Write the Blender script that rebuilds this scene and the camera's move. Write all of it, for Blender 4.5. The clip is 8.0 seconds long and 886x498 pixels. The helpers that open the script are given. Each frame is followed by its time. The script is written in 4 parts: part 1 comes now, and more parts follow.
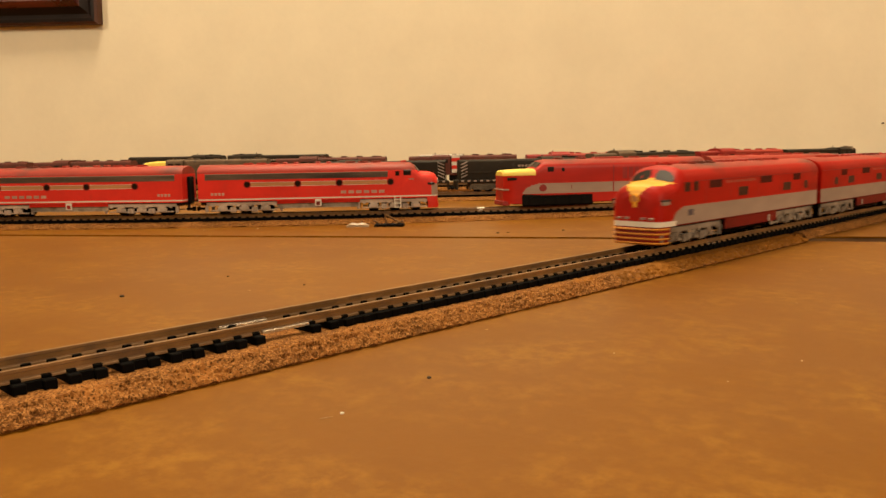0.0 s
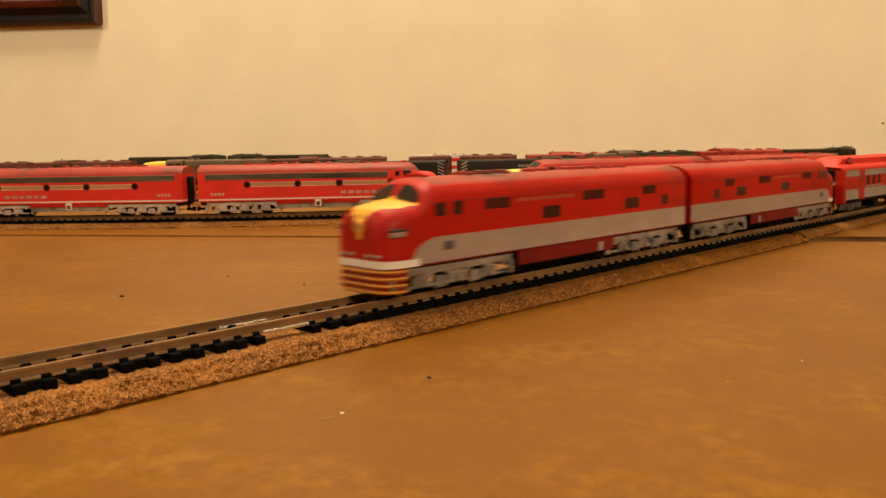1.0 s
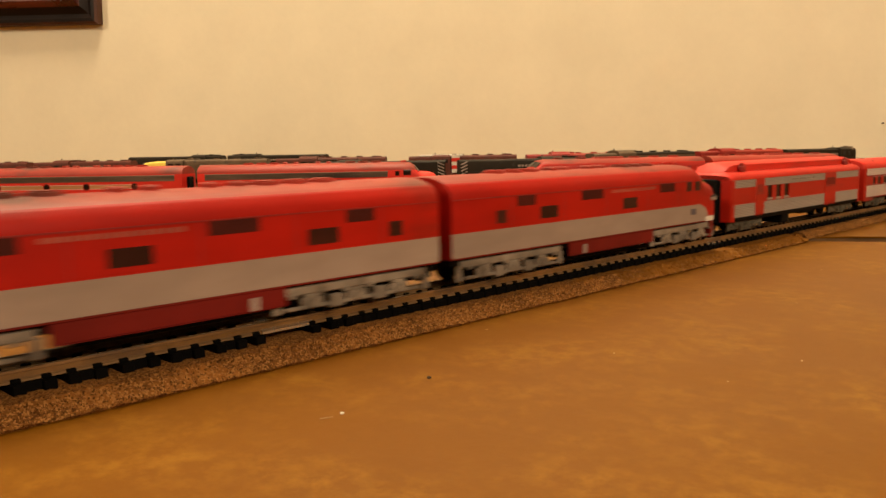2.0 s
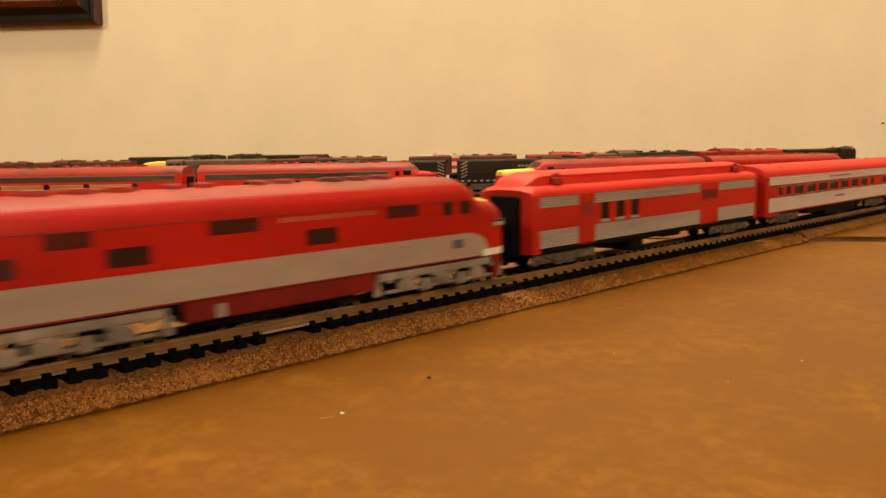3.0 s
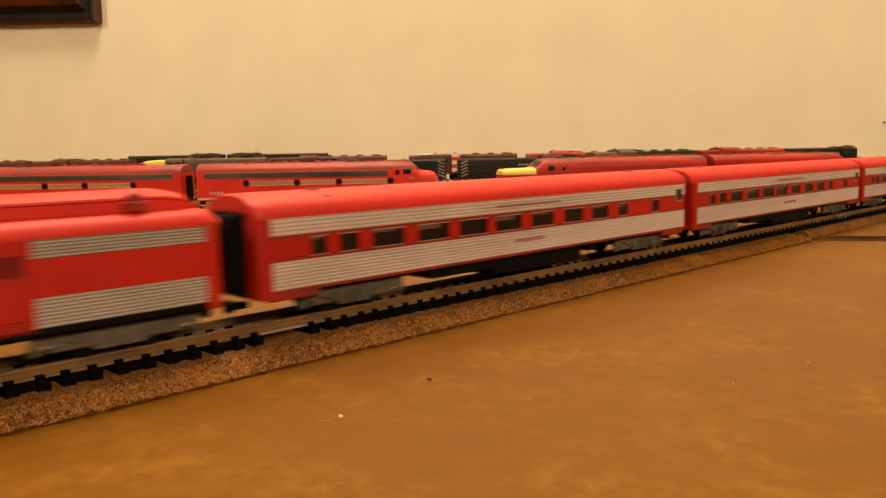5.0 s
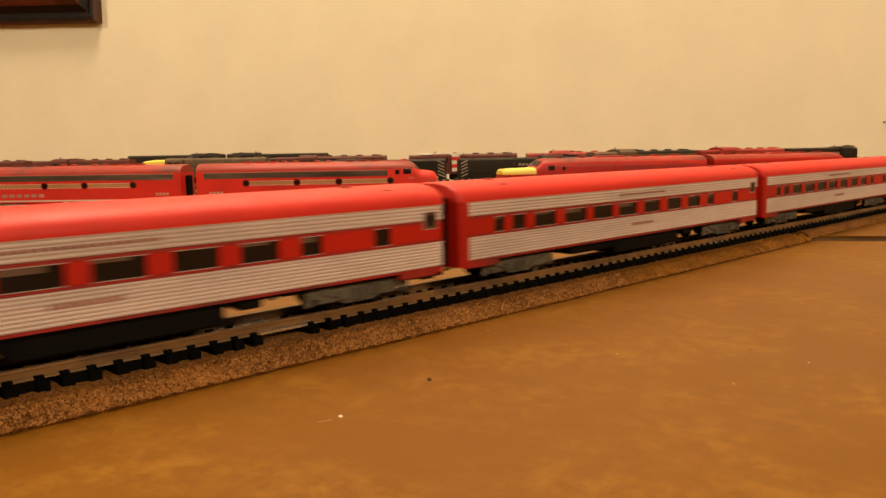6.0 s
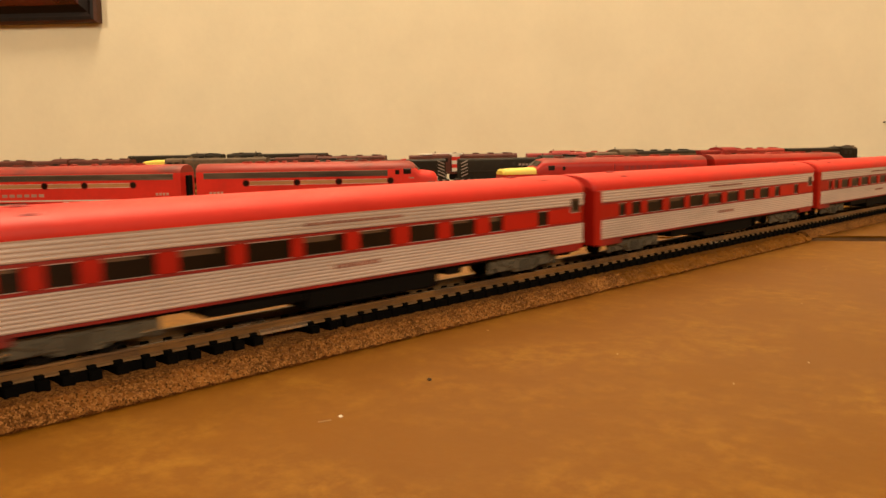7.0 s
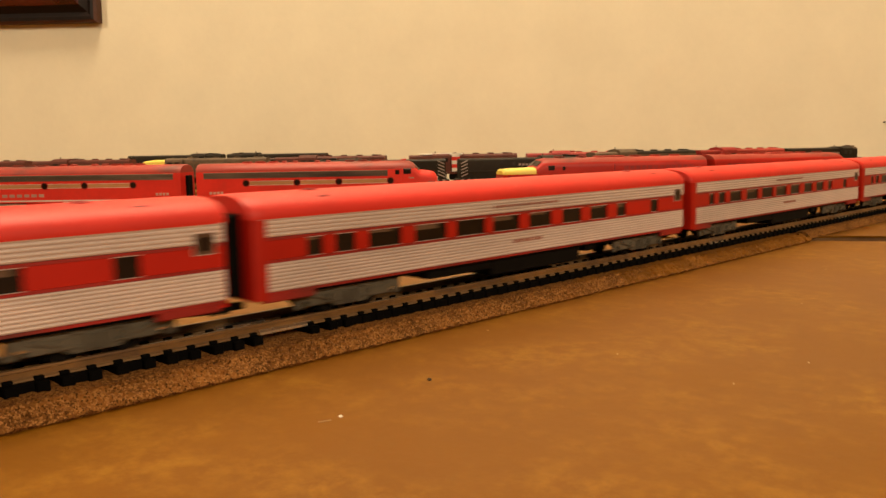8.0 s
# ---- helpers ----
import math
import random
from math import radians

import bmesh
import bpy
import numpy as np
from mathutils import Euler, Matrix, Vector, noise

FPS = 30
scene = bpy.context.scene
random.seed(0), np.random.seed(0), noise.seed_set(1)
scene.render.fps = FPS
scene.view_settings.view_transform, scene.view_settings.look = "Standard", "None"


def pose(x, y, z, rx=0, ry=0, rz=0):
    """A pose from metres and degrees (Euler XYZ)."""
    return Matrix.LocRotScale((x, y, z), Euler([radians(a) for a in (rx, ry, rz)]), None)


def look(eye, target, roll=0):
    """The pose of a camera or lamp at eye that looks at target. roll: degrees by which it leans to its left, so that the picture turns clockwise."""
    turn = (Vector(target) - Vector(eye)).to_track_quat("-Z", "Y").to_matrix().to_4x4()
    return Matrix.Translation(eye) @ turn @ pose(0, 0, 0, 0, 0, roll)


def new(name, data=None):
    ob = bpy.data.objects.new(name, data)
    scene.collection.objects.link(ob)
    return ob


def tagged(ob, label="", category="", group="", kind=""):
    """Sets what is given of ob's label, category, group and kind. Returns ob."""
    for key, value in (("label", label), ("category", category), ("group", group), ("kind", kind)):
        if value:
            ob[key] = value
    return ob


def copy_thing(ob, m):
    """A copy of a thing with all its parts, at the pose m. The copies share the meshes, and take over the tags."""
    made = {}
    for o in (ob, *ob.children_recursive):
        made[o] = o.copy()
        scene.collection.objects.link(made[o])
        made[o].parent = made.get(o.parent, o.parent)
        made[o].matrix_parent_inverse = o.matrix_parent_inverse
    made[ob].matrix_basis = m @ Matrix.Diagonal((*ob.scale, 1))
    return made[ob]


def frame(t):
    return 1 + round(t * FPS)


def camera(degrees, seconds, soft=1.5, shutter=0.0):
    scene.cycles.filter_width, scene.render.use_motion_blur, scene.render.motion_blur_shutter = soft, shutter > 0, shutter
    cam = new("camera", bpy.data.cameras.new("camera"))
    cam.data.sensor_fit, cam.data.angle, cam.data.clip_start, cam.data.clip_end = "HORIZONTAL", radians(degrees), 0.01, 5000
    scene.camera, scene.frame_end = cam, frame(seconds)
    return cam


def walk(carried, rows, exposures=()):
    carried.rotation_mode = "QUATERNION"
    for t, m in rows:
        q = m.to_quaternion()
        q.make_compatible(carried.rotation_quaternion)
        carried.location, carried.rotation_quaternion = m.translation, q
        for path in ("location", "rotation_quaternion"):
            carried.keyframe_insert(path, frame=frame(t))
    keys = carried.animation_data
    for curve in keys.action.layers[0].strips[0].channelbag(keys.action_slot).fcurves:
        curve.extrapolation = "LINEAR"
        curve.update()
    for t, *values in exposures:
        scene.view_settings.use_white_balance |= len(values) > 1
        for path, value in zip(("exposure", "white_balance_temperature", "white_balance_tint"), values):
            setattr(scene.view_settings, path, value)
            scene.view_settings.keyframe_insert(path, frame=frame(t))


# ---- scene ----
cam = camera(58.14, 8.0, soft=1.5, shutter=0.7)
EARLY = pose(0.00005, -0.00131, 0.03983, 82.89, 0, 0) @ pose(0, 0, 0, 0, 0, -0.976)
LATE = pose(-0.00005, 0.00125, 0.03962, 82.82, 0, 0) @ pose(0, 0, 0, 0, 0, -0.945)
walk(cam, [(0.0, EARLY), (2.0, EARLY), (4.2, EARLY), (4.5, EARLY.lerp(LATE, 0.35)), (5.4, LATE), (6.5, LATE), (8.0, LATE)],
     exposures=[(0.0, 0.0), (8.0, 0.0)])

# ---- world and lamps ----
world = bpy.data.worlds.new("room_dark")
scene.world = world
world.use_nodes = True
world.node_tree.nodes["Background"].inputs[0].default_value = (1.0, 0.78, 0.5, 1)
world.node_tree.nodes["Background"].inputs[1].default_value = 0.008
WARM = (1.0, 0.79, 0.52)


def area_lamp(name, eye, target, size, energy):
    d = bpy.data.lights.new(name, "AREA")
    d.shape, d.size, d.energy, d.color = "DISK", size, energy, WARM
    ob = new(name, d)
    ob.matrix_world = look(eye, target)
    return ob


area_lamp("ceiling_lamp", (-0.12, 0.66, 1.46), (-0.12, 0.6, 0), 0.55, 26.5)
area_lamp("room_lamp_left", (-1.6, -0.2, 1.0), (0.15, 0.9, 0.15), 0.4, 15.5)
# unseen fill light, added to brighten the wall's right and the train sides
area_lamp("room_lamp_right", (0.95, -1.1, 0.85), (0.4, 1.0, 0.2), 0.4, 19.0)

# ---- materials ----


def material(name, colour, rough=0.5, metal=0.0, vary=0.12, scale=300.0, bump=0.0, second=None, fleck=None,
             fleck_scale=900.0, coat=0.0, stretch=(1, 1, 1), amount=0.5, island=0.0, spec=0.5, edge=0.16, dark_fleck=0.42):
    """Colour with broad stains, fine grain, uneven gloss and relief, all in object space."""
    m = bpy.data.materials.new(name)
    m.use_nodes = True
    nt, nd, ln = m.node_tree, m.node_tree.nodes, m.node_tree.links
    b = nd["Principled BSDF"]
    b.inputs["Metallic"].default_value = metal
    b.inputs["Coat Weight"].default_value = coat
    b.inputs["Specular IOR Level"].default_value = spec
    tc, mp = nd.new("ShaderNodeTexCoord"), nd.new("ShaderNodeMapping")
    mp.inputs["Scale"].default_value = stretch
    ln.new(tc.outputs["Object"], mp.inputs[0])

    def noise_node(sc, detail):
        n = nd.new("ShaderNodeTexNoise")
        n.inputs["Scale"].default_value, n.inputs["Detail"].default_value = sc, detail
        ln.new(mp.outputs[0], n.inputs["Vector"])
        return n

    def ramp(src, lo, hi, a, c):
        r = nd.new("ShaderNodeValToRGB")
        r.color_ramp.elements[0].position, r.color_ramp.elements[1].position = lo, hi
        r.color_ramp.elements[0].color, r.color_ramp.elements[1].color = a, c
        ln.new(src, r.inputs[0])
        return r

    def mix(fac, a, c, kind="MIX"):
        x = nd.new("ShaderNodeMix")
        x.data_type, x.blend_type = "RGBA", kind
        if hasattr(fac, "links"):
            ln.new(fac, x.inputs[0])
        else:
            x.inputs[0].default_value = fac
        for sock, v in ((x.inputs[6], a), (x.inputs[7], c)):
            if hasattr(v, "links"):
                ln.new(v, sock)
            else:
                sock.default_value = v
        return x.outputs[2]

    col = (*colour, 1)
    broad, fine = noise_node(scale * 0.13, 4), noise_node(scale, 6)
    dark = tuple(c * (1 - 2.2 * vary) for c in colour) + (1,)
    light = tuple(min(1, c * (1 + 1.2 * vary)) for c in colour) + (1,)
    out = ramp(broad.outputs[0], 0.3, 0.7, dark, light).outputs[0]
    grain = ramp(fine.outputs[0], 0.3, 0.7, (1 - vary, 1 - vary, 1 - vary, 1), (1, 1, 1, 1)).outputs[0]
    out = mix(1.0, out, grain, "MULTIPLY")
    if second:
        s2 = noise_node(scale * 0.31, 5)
        out = mix(ramp(s2.outputs[0], amount, amount + edge, (0, 0, 0, 1), (1, 1, 1, 1)).outputs[0], out, (*second, 1))
    if fleck:
        v = nd.new("ShaderNodeTexVoronoi")
        v.inputs["Scale"].default_value = fleck_scale
        ln.new(mp.outputs[0], v.inputs["Vector"])
        sep = nd.new("ShaderNodeSeparateColor")
        ln.new(v.outputs["Color"], sep.inputs[0])
        out = mix(ramp(sep.outputs[0], 0.55, 0.8, (0, 0, 0, 1), (1, 1, 1, 1)).outputs[0], out, (*fleck, 1))
        dk = tuple(c * dark_fleck for c in colour) + (1,)
        out = mix(ramp(sep.outputs[1], 0.7, 0.9, (0, 0, 0, 1), (1, 1, 1, 1)).outputs[0], out, dk)
    if island:
        inf = nd.new("ShaderNodeObjectInfo")
        out = mix(1.0, out, ramp(inf.outputs["Random"], 0, 1, (1 - island,) * 3 + (1,), (1, 1, 1, 1)).outputs[0], "MULTIPLY")
    ln.new(out, b.inputs["Base Color"])
    rr = nd.new("ShaderNodeMapRange")
    rr.inputs[3].default_value, rr.inputs[4].default_value = max(0.03, rough - 0.1), min(1, rough + 0.12)
    ln.new(broad.outputs[0], rr.inputs[0])
    ln.new(rr.outputs[0], b.inputs["Roughness"])
    if bump:
        bp = nd.new("ShaderNodeBump")
        bp.inputs["Distance"].default_value = bump
        bp.inputs["Strength"].default_value = 0.6
        ln.new(fine.outputs[0], bp.inputs["Height"])
        ln.new(bp.outputs[0], b.inputs["Normal"])
    return m


RED = material("red_satin_paint", (0.72, 0.026, 0.012), 0.56, vary=0.06, scale=420, bump=0.00003, spec=0.42, second=(0.6, 0.03, 0.016), amount=0.6)
RED_WORN = material("weathered_red_paint", (0.5, 0.013, 0.003), 0.47, vary=0.1, scale=260, spec=0.3, second=(0.22, 0.011, 0.006),
                    amount=0.6, bump=0.00003, stretch=(0.5, 1, 1))
RED_ROOF = material("sooty_red_roof", (0.42, 0.04, 0.022), 0.55, vary=0.16, scale=200, spec=0.4, second=(0.13, 0.036, 0.024), amount=0.47,
                    stretch=(0.5, 1, 1))
RED_DULL = material("dull_red_paint", (0.33, 0.012, 0.007), 0.55, vary=0.14, scale=220, second=(0.12, 0.02, 0.015), amount=0.55)
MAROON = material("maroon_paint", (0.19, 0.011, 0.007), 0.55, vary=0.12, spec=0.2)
RED_DARK = material("grimy_dark_red_paint", (0.51, 0.011, 0.003), 0.5, vary=0.12, scale=230, spec=0.2, second=(0.24, 0.012, 0.005),
                    amount=0.53, bump=0.00003, stretch=(0.4, 1, 1))
PORT = material("dark_red_window_plastic", (0.05, 0.008, 0.005), 0.35, vary=0.25, scale=300, spec=0.4)
VENT = material("sooty_red_vent", (0.085, 0.011, 0.006), 0.7, vary=0.2, scale=400, spec=0.2)
SILVER = material("silver_paint", (0.75, 0.62, 0.58), 0.34, metal=0.3, vary=0.08, scale=400, stretch=(0.2, 1, 1))
SILVER_DULL = material("dull_silver_paint", (0.44, 0.37, 0.33), 0.45, metal=0.2, vary=0.1, scale=400, stretch=(0.2, 1, 1))
BAND = material("pale_grey_band_paint", (0.39, 0.29, 0.235), 0.5, vary=0.1, scale=300, stretch=(0.3, 1, 1))
WHITE = material("off_white_paint", (0.75, 0.7, 0.62), 0.5, vary=0.06)
YELLOW = material("yellow_paint", (0.8, 0.42, 0.03), 0.42, vary=0.05)
ORANGE = material("orange_yellow_paint", (0.62, 0.25, 0.025), 0.42, vary=0.1)
PALE_YELLOW = material("pale_yellow_paint", (0.82, 0.62, 0.1), 0.45, vary=0.05)
GOLD = material("gold_stripe_paint", (0.52, 0.25, 0.1), 0.5, vary=0.08)
GRILLE = material("grey_grille_metal", (0.3, 0.22, 0.17), 0.5, metal=0.3, vary=0.3, scale=500, second=(0.05, 0.04, 0.035),
                  amount=0.5, stretch=(0.12, 1, 1))
TRUCK = material("grey_truck_plastic", (0.31, 0.25, 0.195), 0.6, vary=0.25, scale=500, second=(0.11, 0.08, 0.055), amount=0.54)
TRUCK_DARK = material("dark_grey_truck_plastic", (0.12, 0.1, 0.07), 0.6, vary=0.25, scale=500, second=(0.06, 0.045, 0.03), amount=0.56)
TRUCK_PALE = material("pale_grey_truck_plastic", (0.55, 0.45, 0.37), 0.5, vary=0.2, scale=500, second=(0.3, 0.23, 0.17), amount=0.6)
NAME_RED = material("faded_red_lettering", (0.42, 0.16, 0.11), 0.6, vary=0.2)
BLACK = material("black_plastic", (0.005, 0.004, 0.0035), 0.65, vary=0.15, scale=700, spec=0.1)
TIE = material("black_tie_plastic", (0.004, 0.0033, 0.003), 0.8, vary=0.2, scale=900, bump=0.00005, island=0.35, spec=0.06)
DARK = material("dark_interior", (0.03, 0.016, 0.01), 0.7, vary=0.2)
GLASS = material("smoked_window_plastic", (0.014, 0.007, 0.004), 0.3, vary=0.25, scale=300, spec=0.3)
SMOKED = material("brown_smoked_plastic", (0.1, 0.05, 0.026), 0.4, vary=0.2, scale=300)
BLIND = material("tan_blind_plastic", (0.14, 0.075, 0.04), 0.6, vary=0.1)
GREEN_BLACK = material("black_green_paint", (0.022, 0.015, 0.008), 0.55, vary=0.15, scale=300, spec=0.18, second=(0.05, 0.04, 0.03), amount=0.6)
GREY_ROOF = material("weathered_grey_paint", (0.15, 0.1, 0.06), 0.6, vary=0.2, scale=250, spec=0.25, second=(0.06, 0.045, 0.035), amount=0.55)
BROWN = material("brown_roof_paint", (0.13, 0.035, 0.022), 0.6, vary=0.2, scale=250, spec=0.25, second=(0.06, 0.03, 0.025), amount=0.55)
RAIL = material("nickel_silver_rail", (0.27, 0.135, 0.045), 0.42, metal=0.2, vary=0.2, scale=400, second=(0.14, 0.075, 0.035), amount=0.5)
# paler than RAIL: light caught by the upward-facing foot is in the colour
RAIL_FOOT_LIT = material("worn_bright_rail_foot", (0.3, 0.17, 0.075), 0.45, metal=0.25, vary=0.2, scale=400, second=(0.2, 0.12, 0.06), amount=0.6)
JOINER = material("bright_rail_joiner", (0.75, 0.68, 0.58), 0.25, metal=0.9, vary=0.1)
CORK = material("cork_roadbed", (0.27, 0.105, 0.023), 0.9, vary=0.2, scale=900, fleck=(0.39, 0.178, 0.05), fleck_scale=3400, bump=0.0007,
                spec=0.12, dark_fleck=0.31)

CORK_TAN = material("tan_painted_cork", (0.25, 0.095, 0.009), 0.75, vary=0.12, scale=500, second=(0.29, 0.125, 0.03), amount=0.6, bump=0.0003,
                    spec=0.15)


def board_material():
    """Rubbed hardboard: broad cloudy wear, fine fibre mottling inside it, sparse pale specks."""
    m = bpy.data.materials.new("tan_hardboard")
    m.use_nodes = True
    nd, ln = m.node_tree.nodes, m.node_tree.links
    b = nd["Principled BSDF"]
    b.inputs["Specular IOR Level"].default_value = 0.38
    b.inputs["Specular Tint"].default_value = (1.0, 0.6, 0.16, 1)
    tc = nd.new("ShaderNodeTexCoord")

    def cloud(sc, detail, rough, lo, hi, shift):
        mp = nd.new("ShaderNodeMapping")
        mp.inputs["Location"].default_value = shift
        mp.inputs["Rotation"].default_value = (0, 0, 0.6)
        ln.new(tc.outputs["Object"], mp.inputs[0])
        n = nd.new("ShaderNodeTexNoise")
        n.inputs["Scale"].default_value, n.inputs["Detail"].default_value, n.inputs["Roughness"].default_value = sc, detail, rough
        ln.new(mp.outputs[0], n.inputs["Vector"])
        r = nd.new("ShaderNodeMapRange")
        r.inputs[1].default_value, r.inputs[2].default_value = lo, hi
        ln.new(n.outputs[0], r.inputs[0])
        return r.outputs[0], n.outputs[0]

    def times(a, k):
        x = nd.new("ShaderNodeMath")
        x.operation = "MULTIPLY"
        ln.new(a, x.inputs[0])
        if hasattr(k, "links"):
            ln.new(k, x.inputs[1])
        else:
            x.inputs[1].default_value = k
        return x.outputs[0]

    def mix(fac, a, c):
        x = nd.new("ShaderNodeMix")
        x.data_type = "RGBA"
        ln.new(fac, x.inputs[0])
        if hasattr(a, "links"):
            ln.new(a, x.inputs[6])
        else:
            x.inputs[6].default_value = (*a, 1)
        x.inputs[7].default_value = (*c, 1)
        return x.outputs[2]

    broad, raw = cloud(11, 3, 0.5, 0.3, 0.7, (0.3, 0.1, 0))
    out = mix(broad, (0.152, 0.05, 0.0006), (0.178, 0.063, 0.0008))
    wear, _ = cloud(38, 5, 0.62, 0.43, 0.62, (1.3, 0.4, 0))
    fibre, fine = cloud(240, 7, 0.7, 0.42, 0.62, (0, 0, 0))
    out = mix(times(times(wear, fibre), 0.55), out, (0.3, 0.138, 0.012))
    soil, _ = cloud(150, 7, 0.7, 0.52, 0.75, (2.1, 0.9, 0))
    out = mix(times(soil, 0.4), out, (0.13, 0.042, 0.003))
    v = nd.new("ShaderNodeTexVoronoi")
    v.inputs["Scale"].default_value = 90
    ln.new(tc.outputs["Object"], v.inputs["Vector"])
    near = nd.new("ShaderNodeMath")
    near.operation, near.inputs[1].default_value = "LESS_THAN", 0.035
    ln.new(v.outputs["Distance"], near.inputs[0])
    sep = nd.new("ShaderNodeSeparateColor")
    ln.new(v.outputs["Color"], sep.inputs[0])
    few = nd.new("ShaderNodeMath")
    few.operation, few.inputs[1].default_value = "GREATER_THAN", 0.7
    ln.new(sep.outputs[0], few.inputs[0])
    out = mix(times(times(near.outputs[0], few.outputs[0]), 0.7), out, (0.5, 0.34, 0.17))
    ln.new(out, b.inputs["Base Color"])
    rr = nd.new("ShaderNodeMapRange")
    rr.inputs[3].default_value, rr.inputs[4].default_value = 0.42, 0.6
    ln.new(raw, rr.inputs[0])
    ln.new(rr.outputs[0], b.inputs["Roughness"])
    bp = nd.new("ShaderNodeBump")
    bp.inputs["Distance"].default_value, bp.inputs["Strength"].default_value = 0.00008, 0.6
    ln.new(fine, bp.inputs["Height"])
    ln.new(bp.outputs[0], b.inputs["Normal"])
    return m


BOARD = board_material()
BOARD_EDGE = material("hardboard_edge", (0.22, 0.11, 0.04), 0.8, vary=0.2)
WALL = material("cream_wall_paint", (0.8, 0.72, 0.54), 0.65, vary=0.02, scale=120, bump=0.0003)
WALL_OTHER = material("tan_wall_paint", (0.42, 0.35, 0.25), 0.7, vary=0.03, scale=120, bump=0.0003)
CEIL = material("white_ceiling_paint", (0.6, 0.57, 0.52), 0.8, vary=0.03, scale=60)
CARPET = material("brown_carpet", (0.16, 0.11, 0.07), 0.95, vary=0.2, scale=200)
WOOD = material("mahogany_moulding", (0.11, 0.014, 0.006), 0.28, vary=0.3, scale=120, coat=0.3, stretch=(1, 6, 1))
WOOD_DARK = material("black_brown_moulding", (0.01, 0.0035, 0.002), 0.45, vary=0.2, scale=120, spec=0.25)
WOOD_LIP = material("brown_moulding_lip", (0.075, 0.022, 0.009), 0.4, vary=0.2, scale=120, spec=0.3)
CANVAS = material("dark_picture_canvas", (0.08, 0.06, 0.04), 0.7, vary=0.3, scale=30)
PLASTIC = material("cloudy_plastic", (0.36, 0.25, 0.15), 0.35, vary=0.1)
CRUMB = material("dark_crumb", (0.05, 0.025, 0.015), 0.8, vary=0.2)
FAINT = material("faded_lettering", (0.44, 0.36, 0.31), 0.6, vary=0.2)
FADED = material("pale_pink_lettering", (0.62, 0.36, 0.28), 0.6, vary=0.2)
PINKISH = material("faded_pink_lettering", (0.52, 0.11, 0.07), 0.6, vary=0.2)
CHIP = material("white_chip", (0.8, 0.74, 0.62), 0.6, vary=0.05)
SHAVING = material("pale_tan_shaving", (0.36, 0.2, 0.075), 0.6, vary=0.2)
BLUE = material("blue_grey_emblem", (0.095, 0.075, 0.1), 0.5, vary=0.1)

# ---- mesh helpers; lengths in millimetres ----
MM = 0.001


def part(name, bm, mats, parent=None, label="", smooth=32):
    """Links a bmesh, given in millimetres, as one mesh object."""
    bmesh.ops.recalc_face_normals(bm, faces=bm.faces[:])
    bmesh.ops.scale(bm, vec=(MM, MM, MM), verts=bm.verts[:])
    me = bpy.data.meshes.new(name)
    bm.to_mesh(me)
    bm.free()
    for m in (mats if isinstance(mats, (list, tuple)) else [mats]):
        me.materials.append(m)
    me.shade_smooth()
    me.set_sharp_from_angle(angle=radians(smooth))
    ob = new(name, me)
    ob.parent = parent
    if label:
        ob["label"] = label
    return ob


def twin(ob, parent, m):
    """The same mesh again as another part, at the pose m."""
    o = new(ob.name.split(".")[0], ob.data)
    o.parent = parent
    o.matrix_basis = m
    return o


def box(bm, x0, x1, y0, y1, z0, z1, bevel=0.0, mat=0):
    t = bmesh.ops.create_cube(bm, size=1.0, matrix=Matrix.LocRotScale(
        ((x0 + x1) / 2, (y0 + y1) / 2, (z0 + z1) / 2), None, (abs(x1 - x0), abs(y1 - y0), abs(z1 - z0))))
    faces = {f for v in t["verts"] for f in v.link_faces}
    if bevel:
        r = bmesh.ops.bevel(bm, geom=list({e for f in faces for e in f.edges}), offset=bevel, segments=1, affect="EDGES", profile=0.5)
        faces = {f for f in faces if f.is_valid} | set(r["faces"])
    for f in faces:
        f.material_index = mat
    return bm


def rod(bm, a, b, r, seg=8, r2=None, mat=0):
    a, b = Vector(a), Vector(b)
    q = (b - a).to_track_quat("Z", "Y")
    t = bmesh.ops.create_cone(bm, cap_ends=True, segments=seg, radius1=r, radius2=r if r2 is None else r2, depth=(b - a).length,
                              matrix=Matrix.LocRotScale((a + b) / 2, q, None))
    for f in {f for v in t["verts"] for f in v.link_faces}:
        f.material_index = mat
    return bm


def loft(bm, rings, caps=True, closed=True):
    """Skins rings of equal count."""
    vs = [[bm.verts.new(p) for p in r] for r in rings]
    n = len(vs[0])
    for a, b in zip(vs, vs[1:]):
        for i in range(n if closed else n - 1):
            j = (i + 1) % n
            bm.faces.new((a[i], a[j], b[j], b[i]))
    if caps:
        bm.faces.new(vs[0][::-1])
        bm.faces.new(vs[-1])
    return bm


def prism(bm, profile, x0, x1):
    """A closed (y, z) profile drawn along x."""
    return loft(bm, [[(x, y, z) for y, z in profile] for x in (x0, x1)])


def arch(hw, zb, zs, zt, n=9, square=2.3):
    """A car's cross-section: straight sides and a rounded roof."""
    pts = [(-hw, zb), (-hw, zb + (zs - zb) * 0.5)]
    for i in range(n + 1):
        a = math.pi * i / n
        c, s = math.cos(a), math.sin(a)
        pts.append((-hw * math.copysign(abs(c) ** (2 / square), c), zs + (zt - zs) * abs(s) ** (2 / square)))
    return pts + [(hw, zb + (zs - zb) * 0.5), (hw, zb)]


def cuts(bm, axis, values):
    no = [0, 0, 0]
    no[axis] = 1
    for v in values:
        co = [0, 0, 0]
        co[axis] = v
        bmesh.ops.bisect_plane(bm, geom=bm.verts[:] + bm.edges[:] + bm.faces[:], plane_co=co, plane_no=no, dist=1e-4)


